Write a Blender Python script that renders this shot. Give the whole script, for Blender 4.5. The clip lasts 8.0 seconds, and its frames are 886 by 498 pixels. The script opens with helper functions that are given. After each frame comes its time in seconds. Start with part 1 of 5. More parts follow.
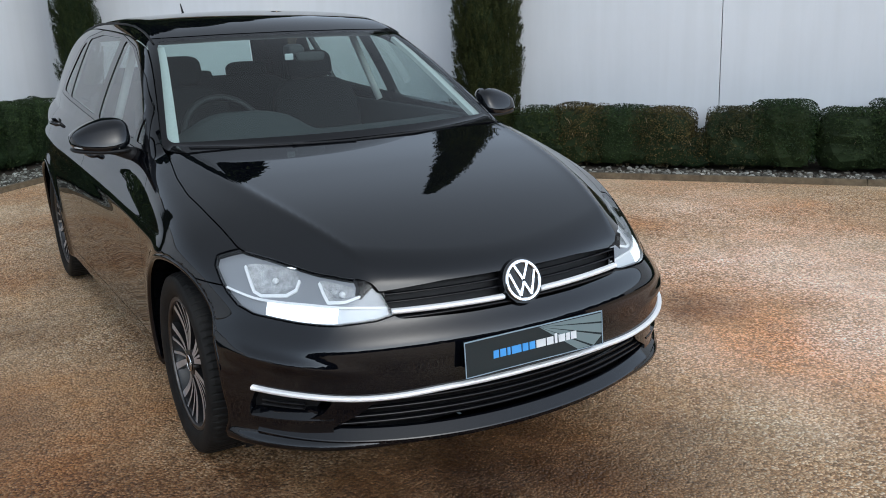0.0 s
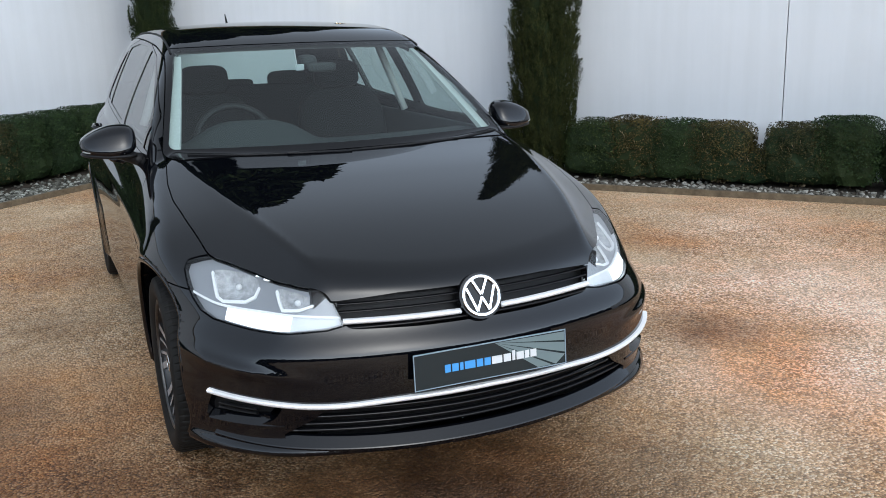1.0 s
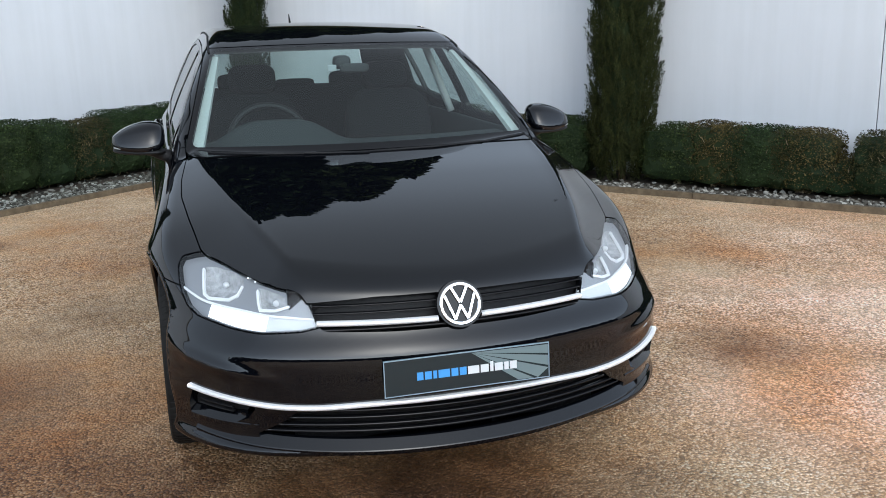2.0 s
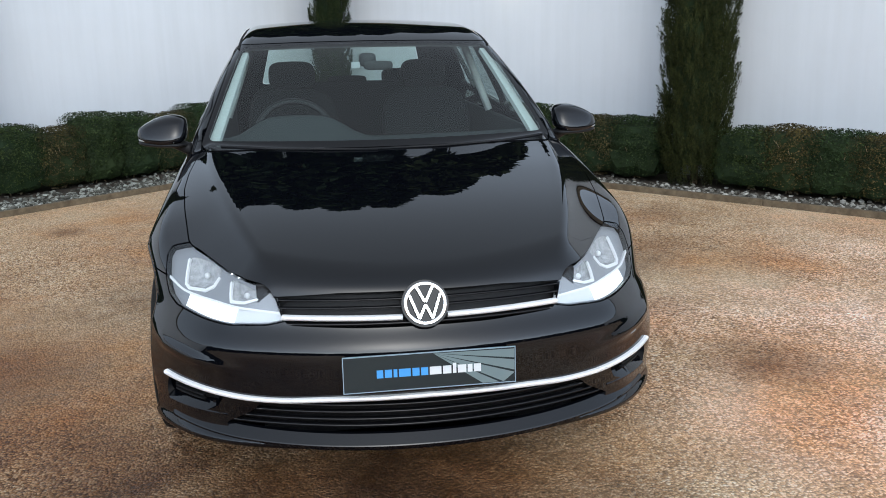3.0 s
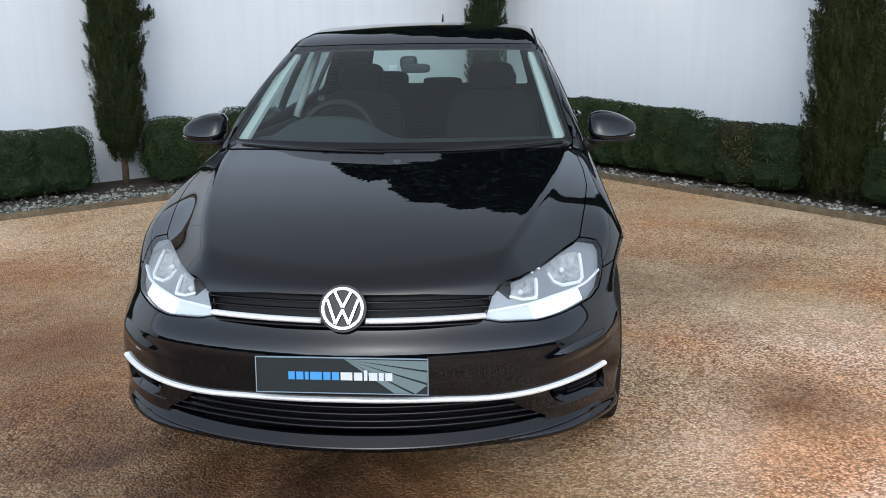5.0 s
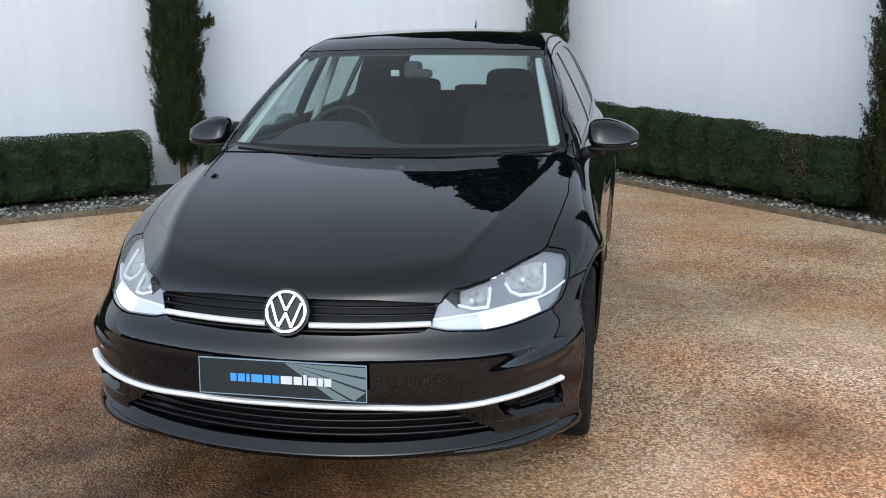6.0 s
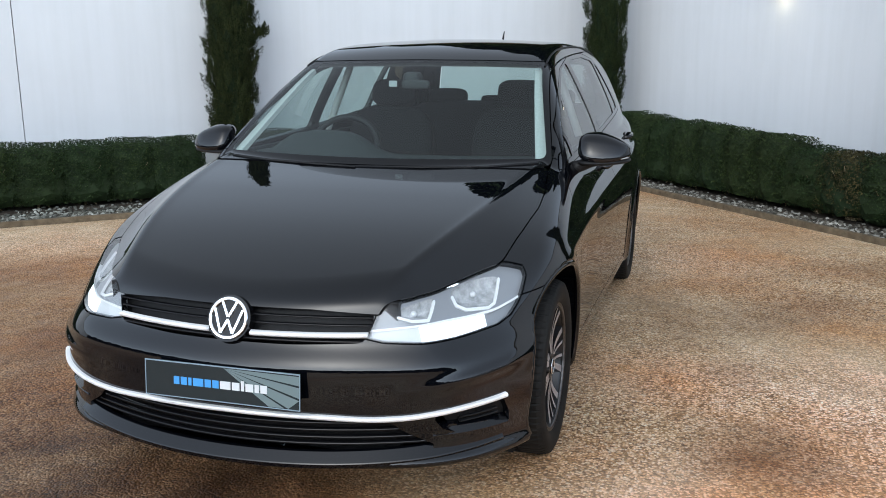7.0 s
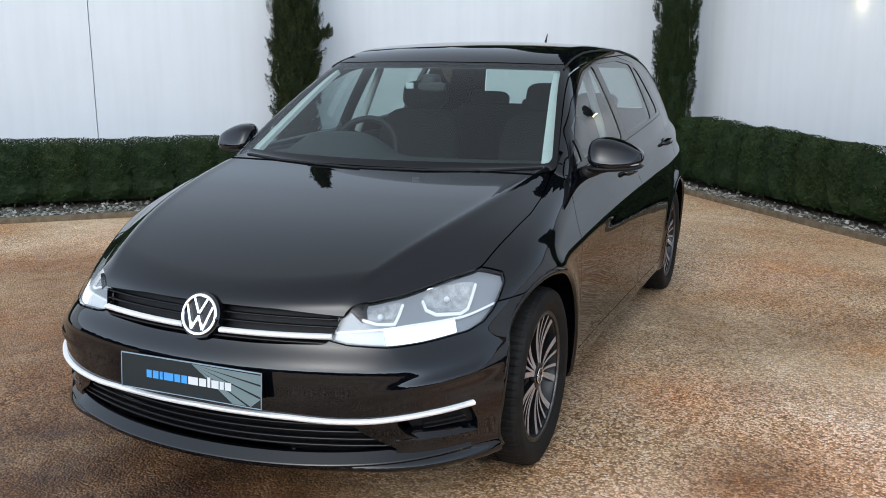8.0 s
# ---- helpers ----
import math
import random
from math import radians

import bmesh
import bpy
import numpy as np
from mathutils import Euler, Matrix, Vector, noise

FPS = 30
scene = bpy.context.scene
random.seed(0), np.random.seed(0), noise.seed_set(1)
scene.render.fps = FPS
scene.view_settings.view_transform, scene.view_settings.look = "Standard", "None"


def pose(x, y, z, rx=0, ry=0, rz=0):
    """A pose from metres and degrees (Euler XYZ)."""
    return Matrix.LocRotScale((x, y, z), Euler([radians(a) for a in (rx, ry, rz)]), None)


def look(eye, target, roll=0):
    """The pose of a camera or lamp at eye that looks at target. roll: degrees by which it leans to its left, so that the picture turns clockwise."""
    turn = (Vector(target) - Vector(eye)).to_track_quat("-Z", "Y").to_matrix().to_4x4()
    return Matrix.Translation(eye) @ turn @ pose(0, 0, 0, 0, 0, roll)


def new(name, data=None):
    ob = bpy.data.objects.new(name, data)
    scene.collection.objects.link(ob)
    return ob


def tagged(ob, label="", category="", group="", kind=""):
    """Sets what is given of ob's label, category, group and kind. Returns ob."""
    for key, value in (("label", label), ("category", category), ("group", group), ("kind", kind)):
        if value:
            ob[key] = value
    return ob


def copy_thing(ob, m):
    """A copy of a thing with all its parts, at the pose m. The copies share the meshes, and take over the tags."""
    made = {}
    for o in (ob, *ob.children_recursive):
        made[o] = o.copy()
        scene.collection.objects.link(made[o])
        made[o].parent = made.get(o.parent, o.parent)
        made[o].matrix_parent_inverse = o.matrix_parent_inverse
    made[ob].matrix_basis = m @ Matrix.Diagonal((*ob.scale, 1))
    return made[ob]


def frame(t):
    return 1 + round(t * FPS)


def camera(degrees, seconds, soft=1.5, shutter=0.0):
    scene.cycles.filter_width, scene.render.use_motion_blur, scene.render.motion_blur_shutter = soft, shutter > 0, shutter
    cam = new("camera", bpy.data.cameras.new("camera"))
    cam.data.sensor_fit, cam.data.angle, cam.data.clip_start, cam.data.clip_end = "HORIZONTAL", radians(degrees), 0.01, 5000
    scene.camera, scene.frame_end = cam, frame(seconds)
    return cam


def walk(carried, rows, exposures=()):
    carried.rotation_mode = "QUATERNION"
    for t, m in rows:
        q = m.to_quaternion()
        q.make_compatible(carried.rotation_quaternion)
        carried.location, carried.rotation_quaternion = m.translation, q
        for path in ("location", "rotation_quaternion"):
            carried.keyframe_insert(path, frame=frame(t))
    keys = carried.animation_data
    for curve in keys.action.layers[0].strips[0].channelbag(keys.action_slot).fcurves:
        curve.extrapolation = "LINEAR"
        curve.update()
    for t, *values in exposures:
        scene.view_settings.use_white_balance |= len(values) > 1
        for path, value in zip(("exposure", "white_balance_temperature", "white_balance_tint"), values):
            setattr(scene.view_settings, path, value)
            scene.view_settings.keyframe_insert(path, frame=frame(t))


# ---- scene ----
cam = camera(51.8, 8.0, soft=0.95)
PATH = [
    (0.0, (-1.537, -3.015, 1.473), (-0.587, -1.332, 0.96), -2.1),
    (0.5, (-1.353, -3.115, 1.479), (-0.489, -1.383, 0.977), -1.9),
    (1.0, (-1.16, -3.207, 1.475), (-0.395, -1.424, 0.986), -1.8),
    (1.5, (-0.964, -3.255, 1.475), (-0.317, -1.426, 0.99), -1.7),
    (3.0, (-0.33, -3.377, 1.458), (-0.041, -1.457, 0.979), -1.3),
    (3.5, (-0.124, -3.389, 1.464), (0.048, -1.455, 0.983), -1.2),
    (4.0, (0.109, -3.404, 1.464), (0.158, -1.462, 0.987), -1.15),
    (5.5, (0.775, -3.304, 1.441), (0.48, -1.38, 0.979), -1.15),
    (6.0, (0.984, -3.24, 1.424), (0.594, -1.33, 0.979), -1.0),
    (6.5, (1.182, -3.18, 1.426), (0.703, -1.287, 0.995), -0.8),
    (7.0, (1.41, -3.122, 1.43), (0.831, -1.256, 1.005), -0.6),
    (7.5, (1.588, -3.04, 1.425), (0.906, -1.208, 1.001), -0.3),
    (8.0, (1.749, -2.961, 1.424), (0.978, -1.163, 1.006), -0.2),
]
walk(cam, [(t, look(eye, target, roll)) for t, eye, target, roll in PATH], [(0.0, 0.12, 5850, 5), (0.5, 0.23, 5850, 5), (1.0, 0.30, 5850, 5), (1.5, 0.33, 5850, 5), (8.0, 0.33, 5850, 5)])

# overcast daylight from a bright even sky, with a weak and wide sun
world = bpy.data.worlds.new("overcast_sky")
scene.world = world
world.use_nodes = True
wn = world.node_tree.nodes
sky = wn.new("ShaderNodeTexSky")
sky.sky_type = "NISHITA"
sky.sun_disc = False
sky.sun_elevation = radians(40)
sky.sun_rotation = radians(181)
sky.dust_density = 2.0
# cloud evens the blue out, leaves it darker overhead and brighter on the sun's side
cloud = wn.new("ShaderNodeHueSaturation")
cloud.inputs["Saturation"].default_value = 0.58
place = wn.new("ShaderNodeTexCoord")
height = wn.new("ShaderNodeSeparateXYZ")
rise = wn.new("ShaderNodeMapRange")
rise.inputs["To Min"].default_value = 1.55
rise.inputs["To Max"].default_value = 0.33
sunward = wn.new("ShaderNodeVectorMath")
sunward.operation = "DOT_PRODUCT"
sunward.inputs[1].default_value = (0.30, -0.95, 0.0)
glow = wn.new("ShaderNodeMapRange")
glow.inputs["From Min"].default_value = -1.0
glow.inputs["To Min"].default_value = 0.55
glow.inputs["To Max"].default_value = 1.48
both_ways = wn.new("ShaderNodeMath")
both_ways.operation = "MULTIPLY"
dim = wn.new("ShaderNodeVectorMath")
dim.operation = "SCALE"
wl = world.node_tree.links
wl.new(sky.outputs["Color"], cloud.inputs["Color"])
wl.new(place.outputs["Generated"], height.inputs[0])
wl.new(height.outputs["Z"], rise.inputs["Value"])
wl.new(cloud.outputs["Color"], dim.inputs[0])
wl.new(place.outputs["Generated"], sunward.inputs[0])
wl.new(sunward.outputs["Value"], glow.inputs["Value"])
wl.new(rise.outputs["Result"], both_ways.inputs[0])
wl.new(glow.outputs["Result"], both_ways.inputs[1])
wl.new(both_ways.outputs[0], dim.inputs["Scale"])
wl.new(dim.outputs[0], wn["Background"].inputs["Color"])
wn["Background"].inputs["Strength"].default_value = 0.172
sun_data = bpy.data.lights.new("sun", "SUN")
sun_data.energy = 1.0
sun_data.angle = radians(178)
sun_data.color = (1.0, 0.98, 0.95)
sun = new("sun", sun_data)
sun.matrix_world = look((0.1, -1.9, 9.0), (0, 0, 0))


# ---- materials ----
def material(name, base=(0.5, 0.5, 0.5), rough=0.5, metal=0.0):
    m = bpy.data.materials.new(name)
    m.use_nodes = True
    b = m.node_tree.nodes["Principled BSDF"]
    b.inputs["Base Color"].default_value = (*base, 1)
    b.inputs["Roughness"].default_value = rough
    b.inputs["Metallic"].default_value = metal
    return m


class Graph:
    """Short hand for wiring one material."""

    def __init__(self, m):
        self.t = m.node_tree
        self.bsdf = self.t.nodes["Principled BSDF"]

    def node(self, kind, **sets):
        n = self.t.nodes.new(kind)
        for k, v in sets.items():
            n.inputs[k.replace("_", " ")].default_value = v
        return n

    def link(self, a, b):
        self.t.links.new(a, b)

    def coords(self):
        return self.node("ShaderNodeTexCoord").outputs["Object"]

    def noise(self, scale, detail=4.0, rough=0.55, vec=None):
        n = self.node("ShaderNodeTexNoise", Scale=scale, Detail=detail, Roughness=rough)
        self.link(vec if vec is not None else self.coords(), n.inputs["Vector"])
        return n.outputs["Fac"]

    def ramp(self, fac, *stops):
        r = self.node("ShaderNodeValToRGB")
        els = r.color_ramp.elements
        while len(els) < len(stops):
            els.new(0.5)
        for e, (pos, col) in zip(els, stops):
            e.position = pos
            e.color = (*col, 1) if len(col) == 3 else col
        self.link(fac, r.inputs["Fac"])
        return r.outputs["Color"]

    def mix(self, fac, a, b, mode="MIX"):
        n = self.t.nodes.new("ShaderNodeMix")
        n.data_type = "RGBA"
        n.blend_type = mode
        for sock, val in ((n.inputs[0], fac), (n.inputs[6], a), (n.inputs[7], b)):
            if isinstance(val, (int, float)):
                sock.default_value = val
            elif isinstance(val, tuple):
                sock.default_value = (*val, 1)
            else:
                self.link(val, sock)
        return n.outputs[2]

    def bump(self, height, strength, distance):
        n = self.node("ShaderNodeBump", Strength=strength, Distance=distance)
        self.link(height, n.inputs["Height"])
        return n.outputs["Normal"]


def grey(v):
    return (v, v, v)


def gravel_material():
    """Golden resin-bound gravel: small mixed stones, with damp and rusty patches."""
    m = material("resin_bound_gravel", rough=0.6)
    g = Graph(m)
    vec = g.coords()
    vor = g.node("ShaderNodeTexVoronoi", Scale=105.0, Randomness=1.0)
    g.link(vec, vor.inputs["Vector"])
    sep = g.node("ShaderNodeSeparateColor")
    g.link(vor.outputs["Color"], sep.inputs[0])
    stone = g.ramp(sep.outputs[0], (0.0, (0.17, 0.09, 0.04)), (0.22, (0.38, 0.225, 0.092)), (0.43, (0.62, 0.405, 0.212)), (0.64, (0.82, 0.60, 0.370)), (0.84, (0.93, 0.765, 0.555)), (1.0, (0.93, 0.86, 0.71)))
    joint = g.ramp(vor.outputs["Distance"], (0.42, grey(1.0)), (0.84, (0.46, 0.375, 0.29)))
    col = g.mix(1.0, stone, joint, "MULTIPLY")
    # pale worn areas, rusty areas and darker damp areas, each with a shape of its own
    worn = g.ramp(g.noise(0.55, 5.0, 0.6, vec), (0.42, grey(0.0)), (0.62, grey(1.0)))
    col = g.mix(worn, col, g.mix(0.35, col, (0.84, 0.71, 0.50)))
    rust = g.ramp(g.noise(0.9, 6.0, 0.65, vec), (0.46, grey(0.0)), (0.64, grey(0.9)))
    col = g.mix(rust, col, g.mix(1.0, col, (0.82, 0.58, 0.37), "MULTIPLY"))
    blotch = g.ramp(g.noise(3.6, 7.0, 0.7, vec), (0.40, (0.80, 0.72, 0.64)), (0.60, grey(1.0)))
    col = g.mix(1.0, col, blotch, "MULTIPLY")
    return m, g, vec, col, vor


def finish_gravel(stains_and_light):
    m, g, vec, col, vor = gravel_material()
    # spots multiplied into the colour: stains, wear, painted shade and brightness
    for x, y, rad, amount, tint, mode in stains_and_light:
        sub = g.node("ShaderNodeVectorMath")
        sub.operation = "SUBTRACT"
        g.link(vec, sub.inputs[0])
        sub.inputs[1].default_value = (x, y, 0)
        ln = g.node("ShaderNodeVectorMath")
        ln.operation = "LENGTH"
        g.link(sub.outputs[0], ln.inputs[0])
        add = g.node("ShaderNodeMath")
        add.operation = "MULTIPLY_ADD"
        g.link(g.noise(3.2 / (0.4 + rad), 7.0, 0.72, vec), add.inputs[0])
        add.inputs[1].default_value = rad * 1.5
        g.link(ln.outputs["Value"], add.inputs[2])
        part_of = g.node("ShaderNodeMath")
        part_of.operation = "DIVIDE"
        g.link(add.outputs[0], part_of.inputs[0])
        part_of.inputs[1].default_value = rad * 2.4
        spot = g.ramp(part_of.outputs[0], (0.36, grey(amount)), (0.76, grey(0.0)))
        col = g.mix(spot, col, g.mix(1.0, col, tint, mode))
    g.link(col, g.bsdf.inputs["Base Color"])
    inv = g.ramp(vor.outputs["Distance"], (0.0, grey(1.0)), (0.8, grey(0.0)))
    g.link(g.bump(inv, 1.0, 0.006), g.bsdf.inputs["Normal"])
    g.link(g.ramp(g.noise(7.0, 3.0, 0.5, vec), (0.3, grey(0.42)), (0.7, grey(0.72))), g.bsdf.inputs["Roughness"])
    return m


def painted_wall():
    m = material("white_painted_render", rough=0.75)
    g = Graph(m)
    vec = g.coords()
    big = g.ramp(g.noise(0.7, 5.0, 0.6, vec), (0.3, (0.575, 0.59, 0.615)), (0.7, (0.62, 0.635, 0.66)))
    streak_map = g.node("ShaderNodeMapping")
    streak_map.inputs["Scale"].default_value = (6.0, 6.0, 0.35)
    g.link(vec, streak_map.inputs["Vector"])
    streak = g.ramp(g.noise(1.6, 4.0, 0.6, streak_map.outputs["Vector"]), (0.35, (0.965, 0.965, 0.96)), (0.6, grey(1.0)))
    g.link(g.mix(1.0, big, streak, "MULTIPLY"), g.bsdf.inputs["Base Color"])
    g.link(g.bump(g.noise(140.0, 3.0, 0.6, vec), 0.25, 0.002), g.bsdf.inputs["Normal"])
    return m


def leaf_material(name, dark, mid, light, rough=0.5):
    m = material(name, rough=rough)
    g = Graph(m)
    geo = g.node("ShaderNodeNewGeometry")
    leaf = g.ramp(geo.outputs["Random Per Island"], (0.0, dark), (0.55, mid), (1.0, light))
    patch = g.ramp(g.noise(7.0, 3.0), (0.3, grey(0.6)), (0.7, grey(1.25)))
    info = g.node("ShaderNodeObjectInfo")
    tint = g.ramp(info.outputs["Random"], (0.0, (0.8, 0.9, 0.9)), (0.5, (1.0, 1.0, 1.0)), (1.0, (1.25, 1.1, 0.9)))
    col = g.mix(1.0, g.mix(1.0, leaf, patch, "MULTIPLY"), tint, "MULTIPLY")
    g.link(col, g.bsdf.inputs["Base Color"])
    g.bsdf.inputs["Specular IOR Level"].default_value = 0.12
    return m


def mottled(name, a, b, scale, rough=0.8, bump=0.4, depth=0.004, detail=5.0):
    m = material(name, rough=rough)
    g = Graph(m)
    vec = g.coords()
    n = g.noise(scale, detail, 0.6, vec)
    g.link(g.ramp(n, (0.3, a), (0.7, b)), g.bsdf.inputs["Base Color"])
    g.link(g.bump(g.noise(scale * 6, 4.0, 0.6, vec), bump, depth), g.bsdf.inputs["Normal"])
    g.bsdf.inputs["Specular IOR Level"].default_value = 0.2
    return m


STAINS_AND_SHADE = [(1.60, 0.10, 0.34, 0.95), (1.5, 0.98, 0.22, 0.4), (2.05, 2.28, 0.4, 0.4), (1.3, 1.6, 0.4, 0.55), (-2.13, 3.65, 0.2, 0.8), (-1.7, 0.5, 0.5, 0.7), (-1.3, 1.7, 0.4, 0.6), (2.4, 3.2, 0.45, 0.5), (1.66, 1.95, 0.42, 0.6), (1.07, 2.05, 0.3, 0.6)]
# brown ground at the nose and left, with shade put into its colour
STAINS_AND_SHADE += [(-2.3, -0.3, 1.1, 0.9), (-1.3, -1.4, 0.9, 0.9), (0.0, -1.1, 0.8, 0.9), (-3.0, 1.6, 0.9, 0.5), (0.15, -0.85, 0.6, 0.8), (-0.6, -1.0, 0.6, 0.9), (0.6, -0.9, 0.4, 0.5), (-2.8, -1.2, 1.0, 0.8), (-2.6, 1.0, 1.5, 0.8), (-1.8, -1.9, 1.2, 0.8), (-0.9, -1.5, 0.8, 0.6), (-1.4, 0.0, 0.8, 0.9), (-1.0, -0.6, 0.6, 0.9), (-0.5, -0.62, 0.6, 0.95), (-0.05, -0.72, 0.5, 0.9), (-1.05, -0.25, 0.5, 0.8), (-1.7, 0.9, 0.7, 0.7)]
# pale wear, mostly on the right, with the light's brighter side painted in
WORN_AND_LIT = [(2.5, -0.7, 1.3, 1.0), (3.2, 1.1, 1.1, 0.9), (2.6, 0.2, 1.1, 0.9), (1.6, -0.9, 0.8, 1.0), (1.35, -0.3, 0.6, 0.9), (2.4, -1.8, 1.2, 1.0), (3.6, 2.2, 1.2, 0.7), (1.2, 0.8, 0.5, 0.7), (1.9, 0.7, 0.8, 0.8), (-3.4, 2.6, 0.9, 0.6), (1.3, 3.2, 0.6, 0.7)]
# the dark tints serve both the real marks and the painted shade
RUST_AND_SHADE, PALE = (0.56, 0.42, 0.28), (1.32, 1.29, 1.42)
OIL_AND_SHADE = (0.42, 0.33, 0.235)
GRAVEL = finish_gravel([(*q, OIL_AND_SHADE if q[2] < 0.46 or (abs(q[0]) < 1.35 and q[1] < -0.5) else RUST_AND_SHADE, "MULTIPLY") for q in STAINS_AND_SHADE] + [(*q, PALE, "MULTIPLY") for q in WORN_AND_LIT])
WALL = painted_wall()
SOIL = mottled("dark_soil", (0.030, 0.024, 0.018), (0.065, 0.053, 0.040), 9.0, 0.9)
EDGING = mottled("weathered_edging", (0.085, 0.065, 0.042), (0.185, 0.145, 0.095), 14.0, 0.85, 0.5, 0.003)
BARK = mottled("brown_bark", (0.07, 0.05, 0.03), (0.17, 0.12, 0.08), 30.0, 0.9, 0.8, 0.006)
BOX_LEAF = leaf_material("box_leaf", (0.008, 0.017, 0.006), (0.021, 0.037, 0.012), (0.046, 0.068, 0.022), 0.6)
DRY_LEAF = leaf_material("bronzed_box_leaf", (0.018, 0.020, 0.008), (0.048, 0.044, 0.016), (0.095, 0.076, 0.030), 0.6)
CYPRESS_LEAF = leaf_material("cypress_scale_leaf", (0.012, 0.018, 0.007), (0.026, 0.034, 0.011), (0.048, 0.056, 0.019), 0.8)
# also gives the cores of hedge plants and cypresses their painted shade
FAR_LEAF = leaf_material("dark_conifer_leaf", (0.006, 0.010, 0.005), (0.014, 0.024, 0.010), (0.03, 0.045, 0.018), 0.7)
PEBBLE = leaf_material("pale_pebble", (0.05, 0.044, 0.037), (0.15, 0.134, 0.112), (0.46, 0.43, 0.385), 0.75)



def car_paint():
    """Black clear-coated paint, faintly flaked."""
    m = material("black_car_paint", (0.0020, 0.0024, 0.0038), 0.4)
    b = m.node_tree.nodes["Principled BSDF"]
    b.inputs["Specular IOR Level"].default_value = 0.0
    b.inputs["Coat Weight"].default_value = 1.0
    b.inputs["Coat Roughness"].default_value = 0.012
    b.inputs["Coat IOR"].default_value = 1.55
    return m


def pane(name, tint, base=0.045):
    """A thin sheet of glass: light goes straight through, the surface shines by angle."""
    m = bpy.data.materials.new(name)
    m.use_nodes = True
    t = m.node_tree
    t.nodes.remove(t.nodes["Principled BSDF"])
    facing = t.nodes.new("ShaderNodeLayerWeight")
    facing.inputs["Blend"].default_value = 0.5
    power = t.nodes.new("ShaderNodeMath")
    power.operation = "POWER"
    power.inputs[1].default_value = 5.0
    fres = t.nodes.new("ShaderNodeMath")
    fres.operation = "MULTIPLY_ADD"
    fres.inputs[1].default_value = 1 - base
    fres.inputs[2].default_value = base
    t.links.new(facing.outputs["Facing"], power.inputs[0])
    t.links.new(power.outputs[0], fres.inputs[0])
    clear = t.nodes.new("ShaderNodeBsdfTransparent")
    clear.inputs["Color"].default_value = (*tint, 1)
    gloss = t.nodes.new("ShaderNodeBsdfGlossy")
    gloss.inputs["Roughness"].default_value = 0.0
    mix = t.nodes.new("ShaderNodeMixShader")
    t.links.new(fres.outputs[0], mix.inputs[0])
    t.links.new(clear.outputs[0], mix.inputs[1])
    t.links.new(gloss.outputs[0], mix.inputs[2])
    t.links.new(mix.outputs[0], t.nodes["Material Output"].inputs["Surface"])
    return m


def glowing(name, colour, strength):
    m = material(name, colour, 0.3)
    b = m.node_tree.nodes["Principled BSDF"]
    b.inputs["Emission Color"].default_value = (*colour, 1)
    b.inputs["Emission Strength"].default_value = strength
    return m


PAINT = car_paint()
WINDOW = pane("window_glass", (0.78, 0.90, 0.88), 0.075)
SIDE_GLASS = pane("side_glass", (0.62, 0.70, 0.68), 0.13)
TINTED = pane("rear_glass", (0.62, 0.70, 0.68))
LENS = pane("clear_lens", (0.93, 0.95, 0.96))
GLOSS_BLACK = material("gloss_black_trim", (0.005, 0.005, 0.006), 0.12)
GLOSS_BLACK.node_tree.nodes["Principled BSDF"].inputs["Specular IOR Level"].default_value = 0.3
PLASTIC = mottled("black_plastic", (0.010, 0.010, 0.011), (0.016, 0.016, 0.017), 60.0, 0.5, 0.3, 0.0006)
RUBBER = mottled("tyre_rubber", (0.007, 0.007, 0.007), (0.016, 0.0155, 0.0145), 16.0, 0.7, 0.3, 0.001)
CHROME = material("chrome", (0.90, 0.90, 0.90), 0.12, 1.0)
SATIN = material("satin_chrome_strip", (0.93, 0.93, 0.93), 0.5, 0.45)
ALLOY = mottled("machined_alloy", (0.40, 0.39, 0.39), (0.52, 0.50, 0.50), 30.0, 0.3, 0.1, 0.0003)
ALLOY.node_tree.nodes["Principled BSDF"].inputs["Metallic"].default_value = 0.45
WHEEL_BLACK = material("black_wheel_paint", (0.008, 0.008, 0.009), 0.3)
STEEL = mottled("brake_steel", (0.10, 0.10, 0.10), (0.2, 0.19, 0.18), 40.0, 0.4)
STEEL.node_tree.nodes["Principled BSDF"].inputs["Metallic"].default_value = 1.0
CLOTH = mottled("charcoal_seat_cloth", (0.007, 0.007, 0.0075), (0.014, 0.014, 0.015), 120.0, 0.95, 0.5, 0.001)
DASH = mottled("dark_grey_dashboard", (0.026, 0.030, 0.031), (0.036, 0.040, 0.041), 150.0, 0.6, 0.3, 0.0008)
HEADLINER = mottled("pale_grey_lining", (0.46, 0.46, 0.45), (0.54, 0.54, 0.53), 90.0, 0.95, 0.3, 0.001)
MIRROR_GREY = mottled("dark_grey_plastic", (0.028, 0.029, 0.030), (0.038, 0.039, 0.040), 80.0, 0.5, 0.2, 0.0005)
# the pale lining again, with the shade under the roof in its colour
SHADED_LINING = mottled("grey_roof_lining", (0.13, 0.13, 0.13), (0.17, 0.17, 0.165), 90.0, 0.95, 0.3, 0.001)
LAMP_DARK = material("grey_lamp_housing", (0.30, 0.31, 0.33), 0.38, 0.2)
LAMP_SILVER = mottled("lamp_reflector", (0.42, 0.43, 0.44), (0.86, 0.87, 0.88), 38.0, 0.2, 1.0, 0.006)
LAMP_SILVER.node_tree.nodes["Principled BSDF"].inputs["Metallic"].default_value = 0.5
LAMP_GREY = material("frosted_lamp_strip", (0.74, 0.75, 0.76), 0.3)
